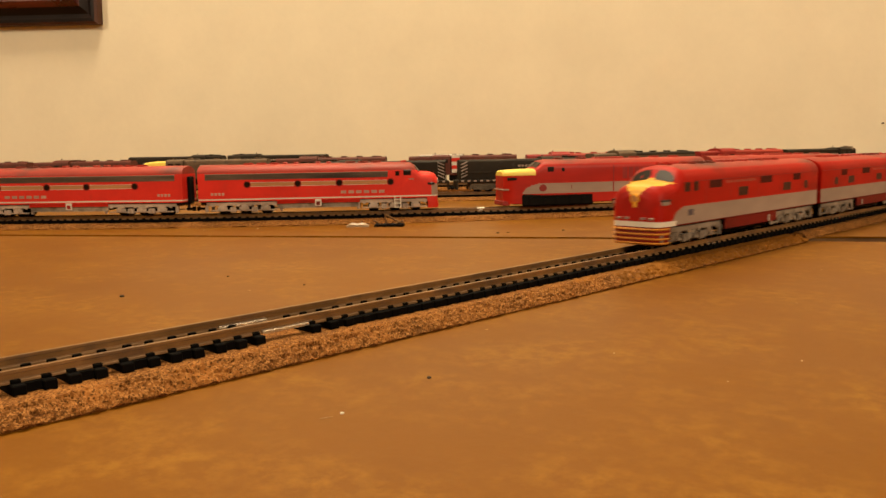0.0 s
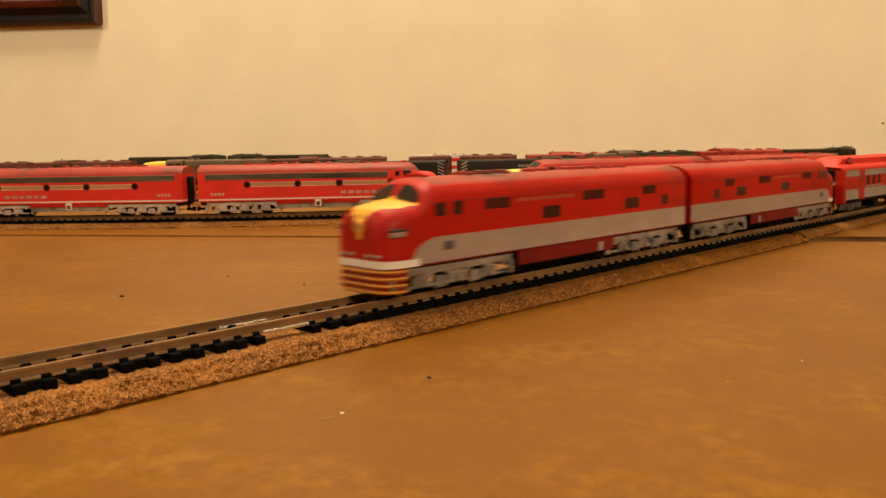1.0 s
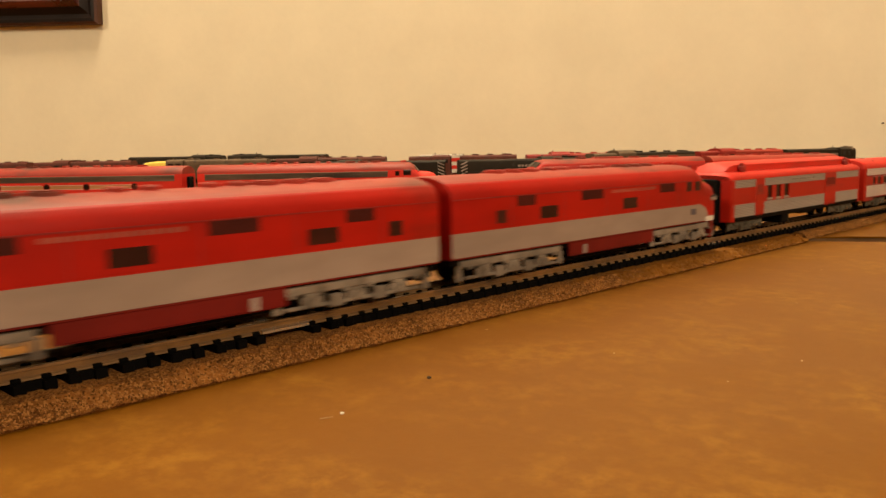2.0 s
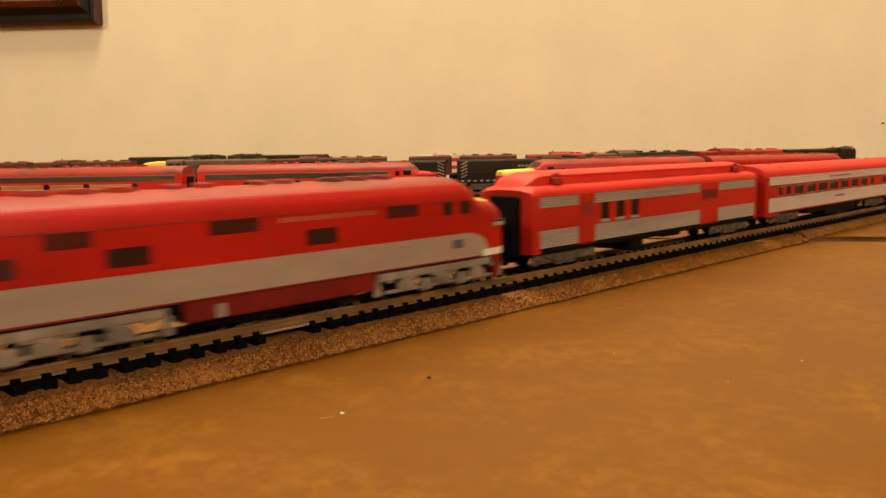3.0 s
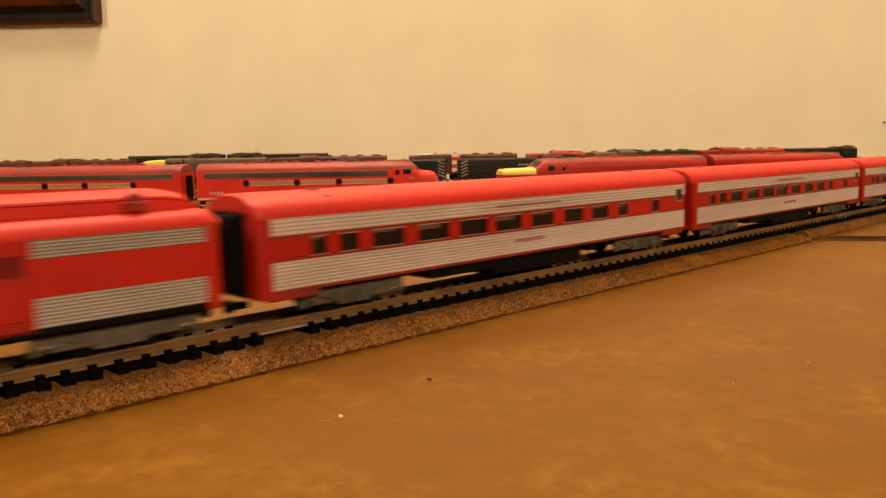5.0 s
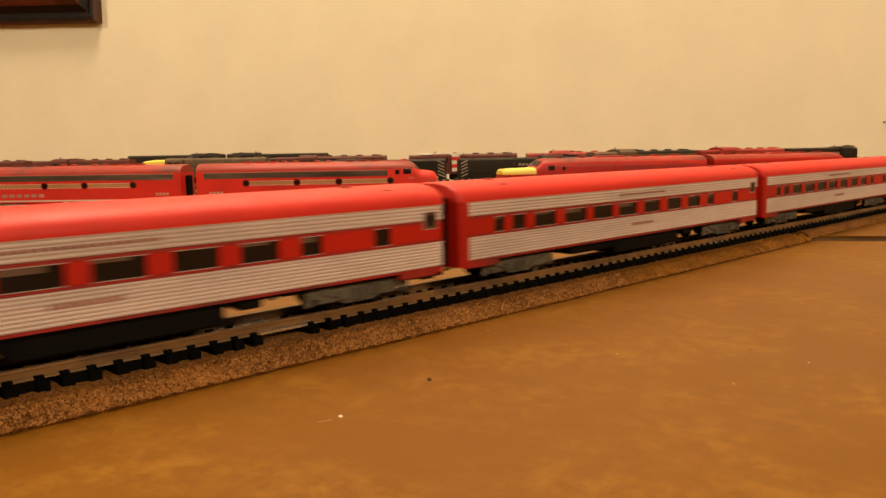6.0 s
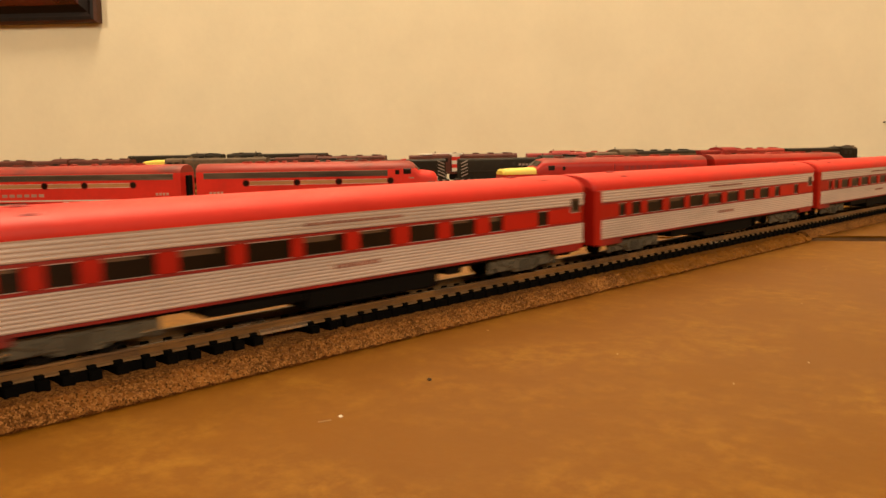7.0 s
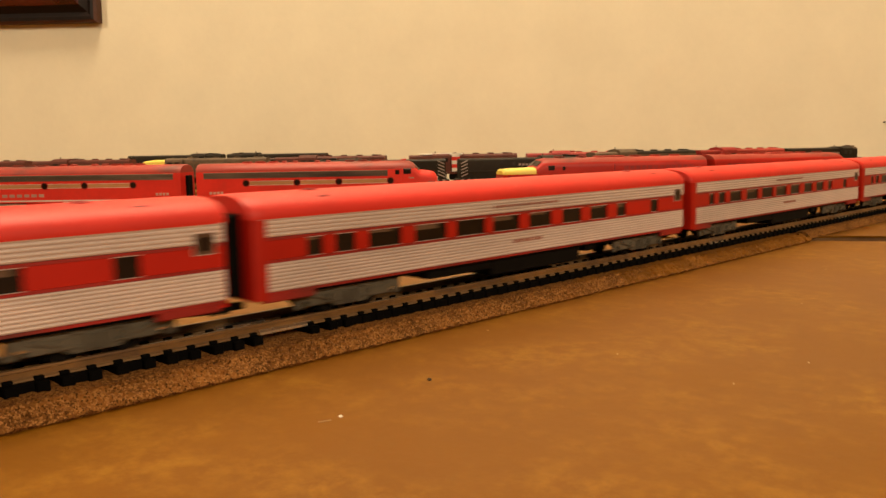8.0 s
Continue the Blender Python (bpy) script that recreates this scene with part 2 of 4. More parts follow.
def paint(bm, rule):
    for f in bm.faces:
        f.material_index = rule(f.calc_center_median())


def thing(name, label, category, group="", m=None):
    e = new(name)
    e.empty_display_size = 0.01
    tagged(e, label, category, group)
    if m is not None:
        e.matrix_basis = m
    return e


def bogie(parent, x, axles, length, mat, z_top=6.0, reach=6.6):
    """A truck: two side frames with journal boxes, springs and hangers, wheels and a bolster."""
    bm = bmesh.new()
    pitch = length / (axles + 0.45)
    for s in (-1, 1):
        y = s * reach
        for k in range(axles):
            xa = x + (k - (axles - 1) / 2) * pitch
            box(bm, xa - 1.9, xa + 1.9, y - 0.7, y + 0.9, 1.9, 5.1, 0.5)
            rod(bm, (xa, y, 3.2), (xa, y + s * 1.35, 3.2), 0.95, 8)
            box(bm, xa - 2.6, xa - 1.6, y - 0.4, y + 0.7, 2.6, 4.2, 0.2)
            box(bm, xa + 1.6, xa + 2.6, y - 0.4, y + 0.7, 2.6, 4.2, 0.2)
        box(bm, x - length / 2, x + length / 2, y - 0.6, y + 0.6, 4.9, z_top, 0.3)
        box(bm, x - length / 2 + 2, x + length / 2 - 2, y - 0.35, y + 0.45, 1.9, 2.7, 0.2)
        for k in range(axles * 2):
            xb = x - length / 2 + length * (k + 0.5) / (axles * 2)
            box(bm, xb - 0.8, xb + 0.8, y, y + s * 1.0, 4.4, 5.4, 0.2)
        for k in range(axles - 1):
            xm = x + (k - (axles - 2) / 2) * pitch
            box(bm, xm - pitch * 0.14, xm + pitch * 0.14, y - 0.6, y + 0.8, 1.3, 4.2, 0.4)
            for d in (-1, 1):
                rod(bm, (xm + d * pitch * 0.1, y + s * 0.8, 1.7), (xm + d * pitch * 0.1, y + s * 0.8, 4.2), 0.5, 6)
        for d in (-1, 1):
            box(bm, x + d * length / 2 - 0.9, x + d * length / 2 + 0.9, y - 0.5, y + 0.5, 1.6, 5.2, 0.3)
        if axles == 2:
            outline = [(-0.5, 5.2), (0.5, 5.2), (0.47, 3.4), (0.34, 2.2), (0.2, 2.0), (0.14, 1.3), (-0.14, 1.3), (-0.2, 2.0), (-0.34, 2.2), (-0.47, 3.4)]
            loft(bm, [[(x + k * length, yy, z) for k, z in outline] for yy in (y - 0.45, y + 0.45)])
            rod(bm, (x - length * 0.4, y + s * 0.7, 4.3), (x - length * 0.12, y + s * 0.7, 2.3), 0.4, 6)
            rod(bm, (x + length * 0.4, y + s * 0.7, 4.3), (x + length * 0.12, y + s * 0.7, 2.3), 0.4, 6)
    box(bm, x - 3, x + 3, -reach, reach, 4.4, z_top, 0.2)
    t = part("truck", bm, mat, parent)
    wheel = None
    for k in range(axles):
        xa = (x + (k - (axles - 1) / 2) * pitch) * MM
        for s in (-1, 1):
            if wheel is None:
                b = bmesh.new()
                rod(b, (0, -0.9, 0), (0, 0.7, 0), 2.75, 18)
                rod(b, (0, 0.7, 0), (0, 1.0, 0), 3.2, 18)
                rod(b, (0, -1.2, 0), (0, -0.9, 0), 1.3, 10)
                for k in range(6):
                    a = k * math.pi / 3
                    rod(b, (1.9 * math.cos(a), -1.05, 1.9 * math.sin(a)), (1.9 * math.cos(a), -0.85, 1.9 * math.sin(a)), 0.35, 6)
                wheel = part("wheel", b, BLACK, t)
                wheel.matrix_basis = pose(xa, -4.6 * MM, 2.75 * MM)
            else:
                twin(wheel, t, pose(xa, s * 4.6 * MM, 2.75 * MM, 0, 0, 0 if s < 0 else 180))
    return t


def coupler(parent, x, d):
    bm = bmesh.new()
    box(bm, x, x + d * 4.2, -0.7, 0.7, 2.4, 3.8, 0.2)
    box(bm, x + d * 3.4, x + d * 5.0, -1.3, 1.3, 2.0, 4.4, 0.3)
    return part("coupler", bm, BLACK, parent)


def ribbed(z0, z1, n, y, depth=0.24, back=0.6):
    """A fluted panel's cross-section on the side y."""
    s = 1 if y > 0 else -1
    pts = [(y - s * back, z0)]
    h = (z1 - z0) / n
    for i in range(n):
        z = z0 + i * h
        pts += [(y - s * depth * k, z + h * f) for f, k in ((0.03, 1), (0.12, 0.45), (0.3, 0.08), (0.5, 0), (0.7, 0.08), (0.88, 0.45), (0.97, 1))]
    return pts + [(y - s * back, z1)]


def bars(parent, name, x0, x1, z0, z1, y, n, mat, label=""):
    """Writing as plain bars on a side."""
    bm = bmesh.new()
    w = (x1 - x0) / n
    s = 1 if y > 0 else -1
    for i in range(n):
        box(bm, x0 + i * w, x0 + i * w + w * 0.72, y - s * 0.1, y + s * 0.06, z0, z1)
    return part(name, bm, mat, parent, label)


# ---- rolling stock ----
HB, HE = 6.1, 21.0


def coach():
    """A streamlined passenger car, 161 mm long, centred on its origin."""
    L = 161.2
    e = thing("passenger_car", "red model coach with fluted silver side panels and red roof", "model train car", "cars of the moving train")
    h = L / 2
    bm = bmesh.new()
    loft(bm, [[(x, y * k, zz) for y, zz in arch(8.7, HB + 0.3, HE - 0.2, zt, 13, 2.2)] for x, k, zt in
              [(-h + 0.5, 1, 24.6), (h - 0.5, 1, 24.6)]])
    part("core", bm, DARK, e)
    bm = bmesh.new()
    roof = [(-9.45, HE - 0.5)] + [p for p in arch(9.5, 0, HE, 25.2, 15, 2.15)[2:-2]] + [(9.45, HE - 0.5)]
    loft(bm, [[(x, y * k, HE - 0.5 + (z - HE + 0.5) * k) for y, z in roof] for x, k in
              [(-h, 0.93), (-h + 0.7, 0.985), (-h + 2.5, 1), (0, 1), (h - 2.5, 1), (h - 0.7, 0.985), (h, 0.93)]])
    part("roof", bm, RED, e, "glossy red roof")
    for x, y, z in ((-62, -1.6, 25.5), (-62, -6.2, 24.3), (58, -1.6, 25.5), (66, -5.8, 24.4), (66, 4, 25.0)):
        bm = bmesh.new()
        box(bm, x - 1.4, x + 1.4, y - 0.9, y + 0.9, z - 1.4, z, 0.3)
        part("roof_vent", bm, RED_DULL, e)
    # ends, with rounded corners and a diaphragm
    for d in (-1, 1):
        bm = bmesh.new()
        rings = []
        for x, k in ((h - 3.2, 1.0), (h - 1.2, 1.0), (h - 0.3, 0.965), (h, 0.9)):
            rings.append([(d * x, y * k, z) for y, z in arch(9.4 if d < 0 else 8.95, HB - 1.0, HE - 0.6, 22.0, 9, 2.4)])
        loft(bm, rings)
        part("end_wall", bm, RED_WORN, e)
        bm = bmesh.new()
        # wide black plate stands in for shade on the end; the narrower box is the diaphragm
        box(bm, d * (h - 0.1), d * (h + 0.6), -5.6, 5.6, HB - 0.8, 21.6, 0.3)
        box(bm, d * h, d * (h + 2.0), -3.8, 3.8, HB - 0.4, 21.2, 0.4)
        part("diaphragm", bm, BLACK, e, "black gangway diaphragm, widened for the shade between cars")
        coupler(e, d * (h - 3), d)
    wins = [(11.9, 15.6), (18.9, 23.8), (27.6, 36.6), (40.8, 50.6), (54.0, 63.8), (66.8, 76.8), (80.8, 90.0), (94.8, 103.4),
            (107.8, 116.0), (121.2, 126.0), (139.8, 144.2)]
    wins = [(a + 0.6, b + 0.6) for a, b in wins]
    for s in (-1, 1):
        y = 9.4 * s
        bm = bmesh.new()
        prism(bm, ribbed(HB + 0.4, 12.1, 8, y), -h + 1.9, h - 0.9)
        part("lower_panel", bm, SILVER, e, "fluted silver lower side panel")
        bm = bmesh.new()
        prism(bm, ribbed(17.0, HE - 0.1, 5, y), -h + 1.9, h - 0.9)
        part("upper_panel", bm, SILVER, e, "fluted silver letterboard panel")
        for z0, z1 in ((HB - 0.1, HB + 0.42), (16.45, 17.0), (12.1, 12.65)):
            bm = bmesh.new()
            box(bm, -h + 2, h - 1, y - s * 0.8, y - s * 0.06, z0, z1)
            part("side_rail", bm, RED_DULL, e)
        edges = [1.9] + [v for w in wins for v in w] + [L - 1.0]
        for i in range(0, len(edges), 2):
            bm = bmesh.new()
            box(bm, edges[i] - h, edges[i + 1] - h, y - s * 0.8, y - s * 0.12, 12.6, 16.5, 0.12)
            part("pier", bm, RED_WORN, e)
        for i, (a, b) in enumerate(wins):
            bm = bmesh.new()
            box(bm, a - h - 0.2, b - h + 0.2, y - s * 0.75, y - s * 0.5, 12.5, 16.6)
            w = part("window", bm, GLASS, e)
            bm = bmesh.new()
            for z0 in (12.5, 16.32):
                box(bm, a - h - 0.1, b - h + 0.1, y - s * 0.6, y - s * 0.08, z0, z0 + 0.22)
            part("window_trim", bm, SILVER, w, "thin bright trim along the window")
            if i % 3 != 1:
                bm = bmesh.new()
                box(bm, a - h + 0.2, b - h - 0.2 - 0.25 * (b - a), y - s * 0.52, y - s * 0.42, 15.7 - 0.5 * (i % 2), 16.5)
                part("blind", bm, BLIND, w, "tan blind behind the window")
        bm = bmesh.new()
        box(bm, h - 6.75, h - 2.65, y - s * 0.5, y + s * 0.04, 15.15, 19.15, 0.02)
        d = part("vestibule_window_frame", bm, SILVER, e, "silver frame of the vestibule window")
        bm = bmesh.new()
        box(bm, h - 6.6, h - 2.8, y, y + s * 0.1, 15.3, 19.0)
        part("vestibule_window", bm, SMOKED, d)
        bm = bmesh.new()
        box(bm, h - 5.9, h - 3.4, y + s * 0.06, y + s * 0.13, 15.9, 18.3)
        part("vestibule_pane", bm, GLASS, d)
        for x0 in (-h + 2, h - 14):
            bm = bmesh.new()
            box(bm, x0, x0 + 12, y - s * 1.6, y - s * 0.1, 4.5, HB + 0.1, 0.25)
            part("step_well", bm, RED_DULL, e, "red step well below the vestibule")
        bars(e, "name_lettering", -6, 6, 9.3, 10.1, y - s * 0.02, 9, NAME_RED, "faded red name on the side panel")
        bars(e, "letterboard_lettering", -13, 13, 18.5, 19.1, y - s * 0.02, 18, NAME_RED, "faded red lettering")
    bm = bmesh.new()
    box(bm, -h + 3, h - 3, -8.2, 8.2, HB - 0.8, HB + 0.4)
    part("floor", bm, BLACK, e)
    for a, b, z in ((-34, -12, 3.3), (-12, 25, 1.5), (28, 33, 3.6)):
        bm = bmesh.new()
        box(bm, a, b, -7.6, 7.6, z, HB - 0.6, 0.4)
        part("underfloor_box", bm, BLACK, e, "black underfloor equipment")
    for x in (-56, 57):
        bogie(e, x, 2, 26, TRUCK_DARK, 5.4)
    return e


def baggage():
    """A baggage car with a clerestory roof, 135.7 mm long."""
    L = 135.7
    h = L / 2
    e = thing("baggage_car", "red model baggage car with silver fluted bands and clerestory roof", "model train car", "cars of the moving train")
    bm = bmesh.new()
    box(bm, -h + 2, h - 2, -8.6, 8.6, HB, HE)
    part("core", bm, DARK, e)
    bm = bmesh.new()
    prof = [(-9.5, HE - 0.6), (-9.6, HE), (-9.2, HE + 1.0), (-8, HE + 1.9), (-6.2, HE + 2.4), (-5.9, HE + 2.5), (5.9, HE + 2.5),
            (6.2, HE + 2.4), (8, HE + 1.9), (9.2, HE + 1.0), (9.6, HE), (9.5, HE - 0.6)]
    loft(bm, [[(x, y * k, HE - 0.6 + (z - HE + 0.6) * q) for y, z in prof] for x, k, q in
              [(-h, 0.95, 0.55), (-h + 1.5, 0.99, 0.9), (-h + 4, 1, 1), (h - 4, 1, 1), (h - 1.5, 0.99, 0.9), (h, 0.95, 0.55)]])
    part("roof", bm, RED, e, "glossy red lower roof")
    bm = bmesh.new()
    pr = [(-5.7, HE + 2), (-5.8, HE + 4.4), (-6.3, HE + 4.5), (-6.2, HE + 4.9), (-4, HE + 5.7), (0, HE + 6.1), (4, HE + 5.7),
          (6.2, HE + 4.9), (6.3, HE + 4.5), (5.8, HE + 4.4), (5.7, HE + 2)]
    loft(bm, [[(x, y * k, HE + 1 + (z - HE - 1) * q) for y, z in pr] for x, k, q in
              [(-h + 0.9, 0.8, 0.12), (-h + 2.4, 0.92, 0.5), (-h + 4.8, 0.98, 0.84), (-h + 8, 1, 0.97), (-h + 11, 1, 1), (h - 11, 1, 1), (h - 8, 1, 0.97),
               (h - 4.8, 0.98, 0.84), (h - 2.4, 0.92, 0.5), (h - 0.9, 0.8, 0.12)]])
    part("clerestory", bm, RED, e)
    for x in (-h + 13.5, h - 14):
        for s in (-1, 1):
            bm = bmesh.new()
            box(bm, x - 1.9, x + 1.9, s * 5.9, s * 7.6, HE + 2.2, HE + 4.4, 0.4)
            box(bm, x - 1.3, x + 1.3, s * 6.1, s * 7.2, HE + 4.2, HE + 5.6, 0.3)
            part("roof_ventilator", bm, RED_DULL, e)
    for d in (-1, 1):
        bm = bmesh.new()
        loft(bm, [[(d * x, y * k, z) for y, z in arch(9.4, HB - 0.8, HE - 0.6, 22.3, 9, 2.6)] for x, k in
                  ((h - 3, 1), (h - 1.2, 1), (h - 0.3, 0.965), (h, 0.9))])
        part("end_wall", bm, RED_WORN, e)
        bm = bmesh.new()
        # the wider plate is black in place of shade around the diaphragm
        box(bm, d * (h - 0.2), d * (h + 0.5), -5.4, 5.4, HB - 1.6, 20.4, 0.25)
        box(bm, d * h, d * (h + 1.8), -4.2, 4.2, HB - 1.2, 20.8, 0.3)
        part("diaphragm", bm, BLACK, e, "black gangway diaphragm, widened for the shade between cars")
        coupler(e, d * (h - 3), d)
    doors = [(20.3, 28.2), (90.5, 104.0)]
    wins = [(31.4, 35.4), (39.2, 43.6), (47.2, 51.6)]
    for s in (-1, 1):
        y = 9.4 * s
        spans = [(1.1, 20.3), (28.2, 90.5), (104, L - 1.1)]
        for a, b in spans:
            bm = bmesh.new()
            prism(bm, ribbed(HB + 0.5, 11.4, 8, y), a - h, b - h)
            part("lower_panel", bm, SILVER_DULL, e, "fluted silver lower band")
            bm = bmesh.new()
            prism(bm, ribbed(17.4, HE - 0.3, 6, y), a - h, b - h)
            part("upper_panel", bm, SILVER_DULL, e, "fluted silver upper band")
            cutpts = [a] + [v for w in wins for v in w if a < w[0] < b] + [b]
            for i in range(0, len(cutpts), 2):
                bm = bmesh.new()
                box(bm, cutpts[i] - h, cutpts[i + 1] - h, y - s * 0.8, y - s * 0.1, 11.4, 17.4)
                part("side_panel", bm, RED_WORN, e)
        for a, b in wins:
            bm = bmesh.new()
            box(bm, a - h - 0.1, b - h + 0.1, y - s * 0.75, y - s * 0.5, 12.6, 17.5)
            w = part("window", bm, GLASS, e)
            bm = bmesh.new()
            box(bm, a - h - 0.3, b - h + 0.3, y - s * 0.6, y + s * 0.06, 11.7, 12.6, 0.1)
            part("sill", bm, BAND, w, "pale window sill")
        for k, (a, b) in enumerate(doors):
            bm = bmesh.new()
            box(bm, a - h, b - h, y - s * 0.8, y + s * 0.05, 8.0 if k else 6.8, HE - 0.4, 0.15)
            box(bm, a - h, b - h, y - s * 0.8, y - s * 0.1, HB, 8.1)
            dr = part("baggage_door", bm, RED_WORN, e, "red sliding door")
            bm = bmesh.new()
            box(bm, a - h + 1.2, b - h - 1.2, y, y + s * 0.1, 15.0, 18.2, 0.04)
            part("door_window", bm, MAROON if k else RED_DULL, dr)
            bm = bmesh.new()
            box(bm, a - h + 0.6, b - h - 0.6, y, y + s * 0.25, 14.4, 14.8)
            part("door_rail", bm, RED_DULL, dr)
        bm = bmesh.new()
        box(bm, -h + 2, h - 2, y - s * 0.7, y - s * 0.1, HB - 0.5, HB + 0.5)
        part("sill_beam", bm, BLACK, e)
        bars(e, "letterboard_lettering", -12, 12, 18.7, 19.3, y - s * 0.02, 18, FAINT, "faint dark lettering")
    bm = bmesh.new()
    box(bm, -h + 3, h - 3, -8.2, 8.2, HB - 1.2, HB + 0.4)
    for a, b, z in ((-16.5, -9.5, 1.2), (-9.5, 3, 4.3), (3, 14, 3.7), (22, 30, 4.2)):
        box(bm, a, b, -7, 7, z, HB - 0.6, 0.4)
    part("underframe", bm, BLACK, e, "black underframe")
    for x in (-h + 17.5, h - 18):
        bogie(e, x, 2, 27, TRUCK_DARK, 5.4)
    return e


def nose_body(bm, stations, zb):
    loft(bm, [[(x, y, z) for y, z in arch(hw, zb, zs, zt, 15, sq)] for x, hw, zt, zs, sq in stations])


def e_unit(name, label, L, scheme, ribs=True):
    """A bulldog-nosed passenger diesel, nose towards -x, centred on its origin."""
    e = thing(name, label, "model locomotive", "streamlined diesels")
    h = L / 2
    ZB = 7.3
    moving = scheme == "band"
    bm = bmesh.new()
    st = [(0, 6.2, 17.4, 11.0, 2.4), (0.5, 7.8, 19.2, 12.4, 2.5), (1.5, 8.7, 20.4, 14.0, 2.6), (3.5, 9.3, 21.1, 15.4, 2.7),
          (6.5, 9.6, 21.5, 16.4, 2.7), (9.3, 9.75, 21.8, 17.2, 2.6), (9.8, 9.8, 22.0, 17.4, 2.6), (11.3, 9.85, 23.7, 18.6, 2.6),
          (13.0, 9.9, 25.6, 20.2, 2.5), (15.0, 9.95, 26.7, 21.2, 2.4), (20, 10, 27.0, 21.4, 2.35), (L - 1, 10, 27.0, 21.4, 2.35),
          (L, 9.7, 26.7, 21.2, 2.35)]
    nose_body(bm, [(x - h, *r) for x, *r in st], ZB)
    if moving:
        cuts(bm, 2, [7.9, 9.0] + [9.5 + 0.4 * k for k in range(11)] + [13.6] + [16.4 + 0.45 * k for k in range(11)] + [25.3])
        cuts(bm, 1, [-8.4, -7, -4.2, -3.5, -2.8, -2.1, -1.4, -0.7, 0.7, 1.4, 2.1, 2.8, 3.5, 4.2, 7, 8.4])
        cuts(bm, 0, [v - h for v in [6.5 + 0.5 * k for k in range(20)] + [36, 60, 84, 108]])

        def rule(c):
            x, z = c.x + h, c.z
            if x < 10.4 and z > 20.9 - 4.4 * max(0.0, 1 - abs(c.y) / 4.2) - 0.5 * (abs(c.y) < 7) and abs(c.y) < 8.4:
                return 2
            if x < 1.2 and 13.6 < z < 17.0 and abs(c.y) < 0.7:
                return 2
            if x > L - 0.05:
                return 0
            if z < 9.0 and x < 9.5:
                return 3
            if 7.9 < z < 13.5 and (x > 15.5 or ((15.5 - x) / 8) ** 2 + ((z - 7.9) / 5.6) ** 2 < 1):
                return 1
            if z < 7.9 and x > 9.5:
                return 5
            return 4 if z > 25.3 and x > 16 else 0
    else:
        cuts(bm, 2, [8.0, 8.7, 14.9, 15.3, 17.2, 17.6, 22.6])
        cuts(bm, 0, [v - h for v in (1.2, 3, 5, 27, 104)])

        def rule(c):
            x, z = c.x + h, c.z
            if 8.0 < z < 8.7:
                return 3
            if x < 3.4 and 8.7 < z < 14.9 and abs(c.y) > 3.5:
                return 1
            return 4 if z > 22.6 else 0
    paint(bm, rule)
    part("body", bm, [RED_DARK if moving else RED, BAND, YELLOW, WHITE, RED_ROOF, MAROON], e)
    # pilot below the nose
    bm = bmesh.new()
    rings = []
    edge_line = ((0, -4.6), (0.7, -7.4), (2.2, -8.8), (4.2, -9.4), (6.0, -9.6))
    edge_line = edge_line + tuple((px, -py) for px, py in edge_line[::-1])
    for z, gx, hw in ((7.3, 0.2, 1.0), (5.9, -0.1, 1.0), (4.5, -0.4, 0.99), (3.1, -0.6, 0.97), (1.5, -0.4, 0.94)):
        rings.append([(gx - h + px, hw * py, z) for px, py in edge_line])
    loft(bm, rings)
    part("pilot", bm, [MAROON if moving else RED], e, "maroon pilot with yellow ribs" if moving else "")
    if moving and ribs:
        for z in (6.55, 5.0, 3.45, 2.0):
            bm = bmesh.new()
            loft(bm, [[(px - h - 0.5, py, z - 0.34), (px - h - 0.85, py * 1.025, z), (px - h - 0.5, py, z + 0.34), (px - h + 0.2, py * 0.97, z)]
                      for px, py in edge_line[4::-1] + edge_line[:4:-1]])
            part("pilot_rib", bm, ORANGE, e, "yellow rib across the pilot")
    # windshields
    for s in (-1, 1):
        bm = bmesh.new()
        pts = [(10.2, 1.3, 22.2), (10.0, 4.5, 21.9), (10.2, 6.9, 21.4), (10.9, 7.9, 21.8), (11.7, 7.5, 23.0), (12.5, 6.2, 24.2), (13.0, 4.0, 25.0), (12.9, 1.6, 25.2), (11.5, 1.0, 23.7)]
        loft(bm, [[(x - h - o, s * y, z + o * 0.9) for x, y, z in pts] for o in (-1.2, 0.22)])
        part("windshield", bm, GLASS, e)
    # side windows, vents and grilles
    for s in (-1, 1):
        y = 10 * s

        def plate(nm, x0, x1, z0, z1, mat, proud=0.12, bev=0.0, lab=""):
            b = bmesh.new()
            box(b, x0 - h, x1 - h, y - s * 0.5, y + s * proud, z0, z1, bev)
            return part(nm, b, mat, e, lab)
        if moving:
            plate("cab_window", 14.2, 17.9, 18.2, 21.3, PORT, 0.05)
            plate("cab_window", 20.2, 23.6, 18.2, 21.3, PORT, 0.05)
            for x0, x1 in ((53.8, 61.6), (93.4, 101.0), (114.6, 118.4)):
                plate("window", x0, x1, 14.9, 18.1, PORT, 0.04)
            for x0, x1 in ((31.2, 40.6), (72.0, 82.5), (103, 110.5)):
                b = bmesh.new()
                box(b, x0 - h, x1 - h, y - s * 0.6, y + s * 0.03, 18.7, 21.3)
                for k in range(7):
                    zz = 18.75 + k * 0.36
                    box(b, x0 + 0.2 - h, x1 - 0.2 - h, y - s * 0.5, y + s * 0.08, zz, zz + 0.2)
                part("air_vent", b, VENT, e, "sooty louvred air intake")
            bars(e, "lettering", 43.5 - h, 68 - h, 19.9, 20.8, y - s * 0.02, 16, PINKISH, "faded pale lettering along the side")
            plate("emblem", 16.8, 20.4, 10.2, 12.2, BLUE, 0.05, 0.0, "small dark blue emblem")
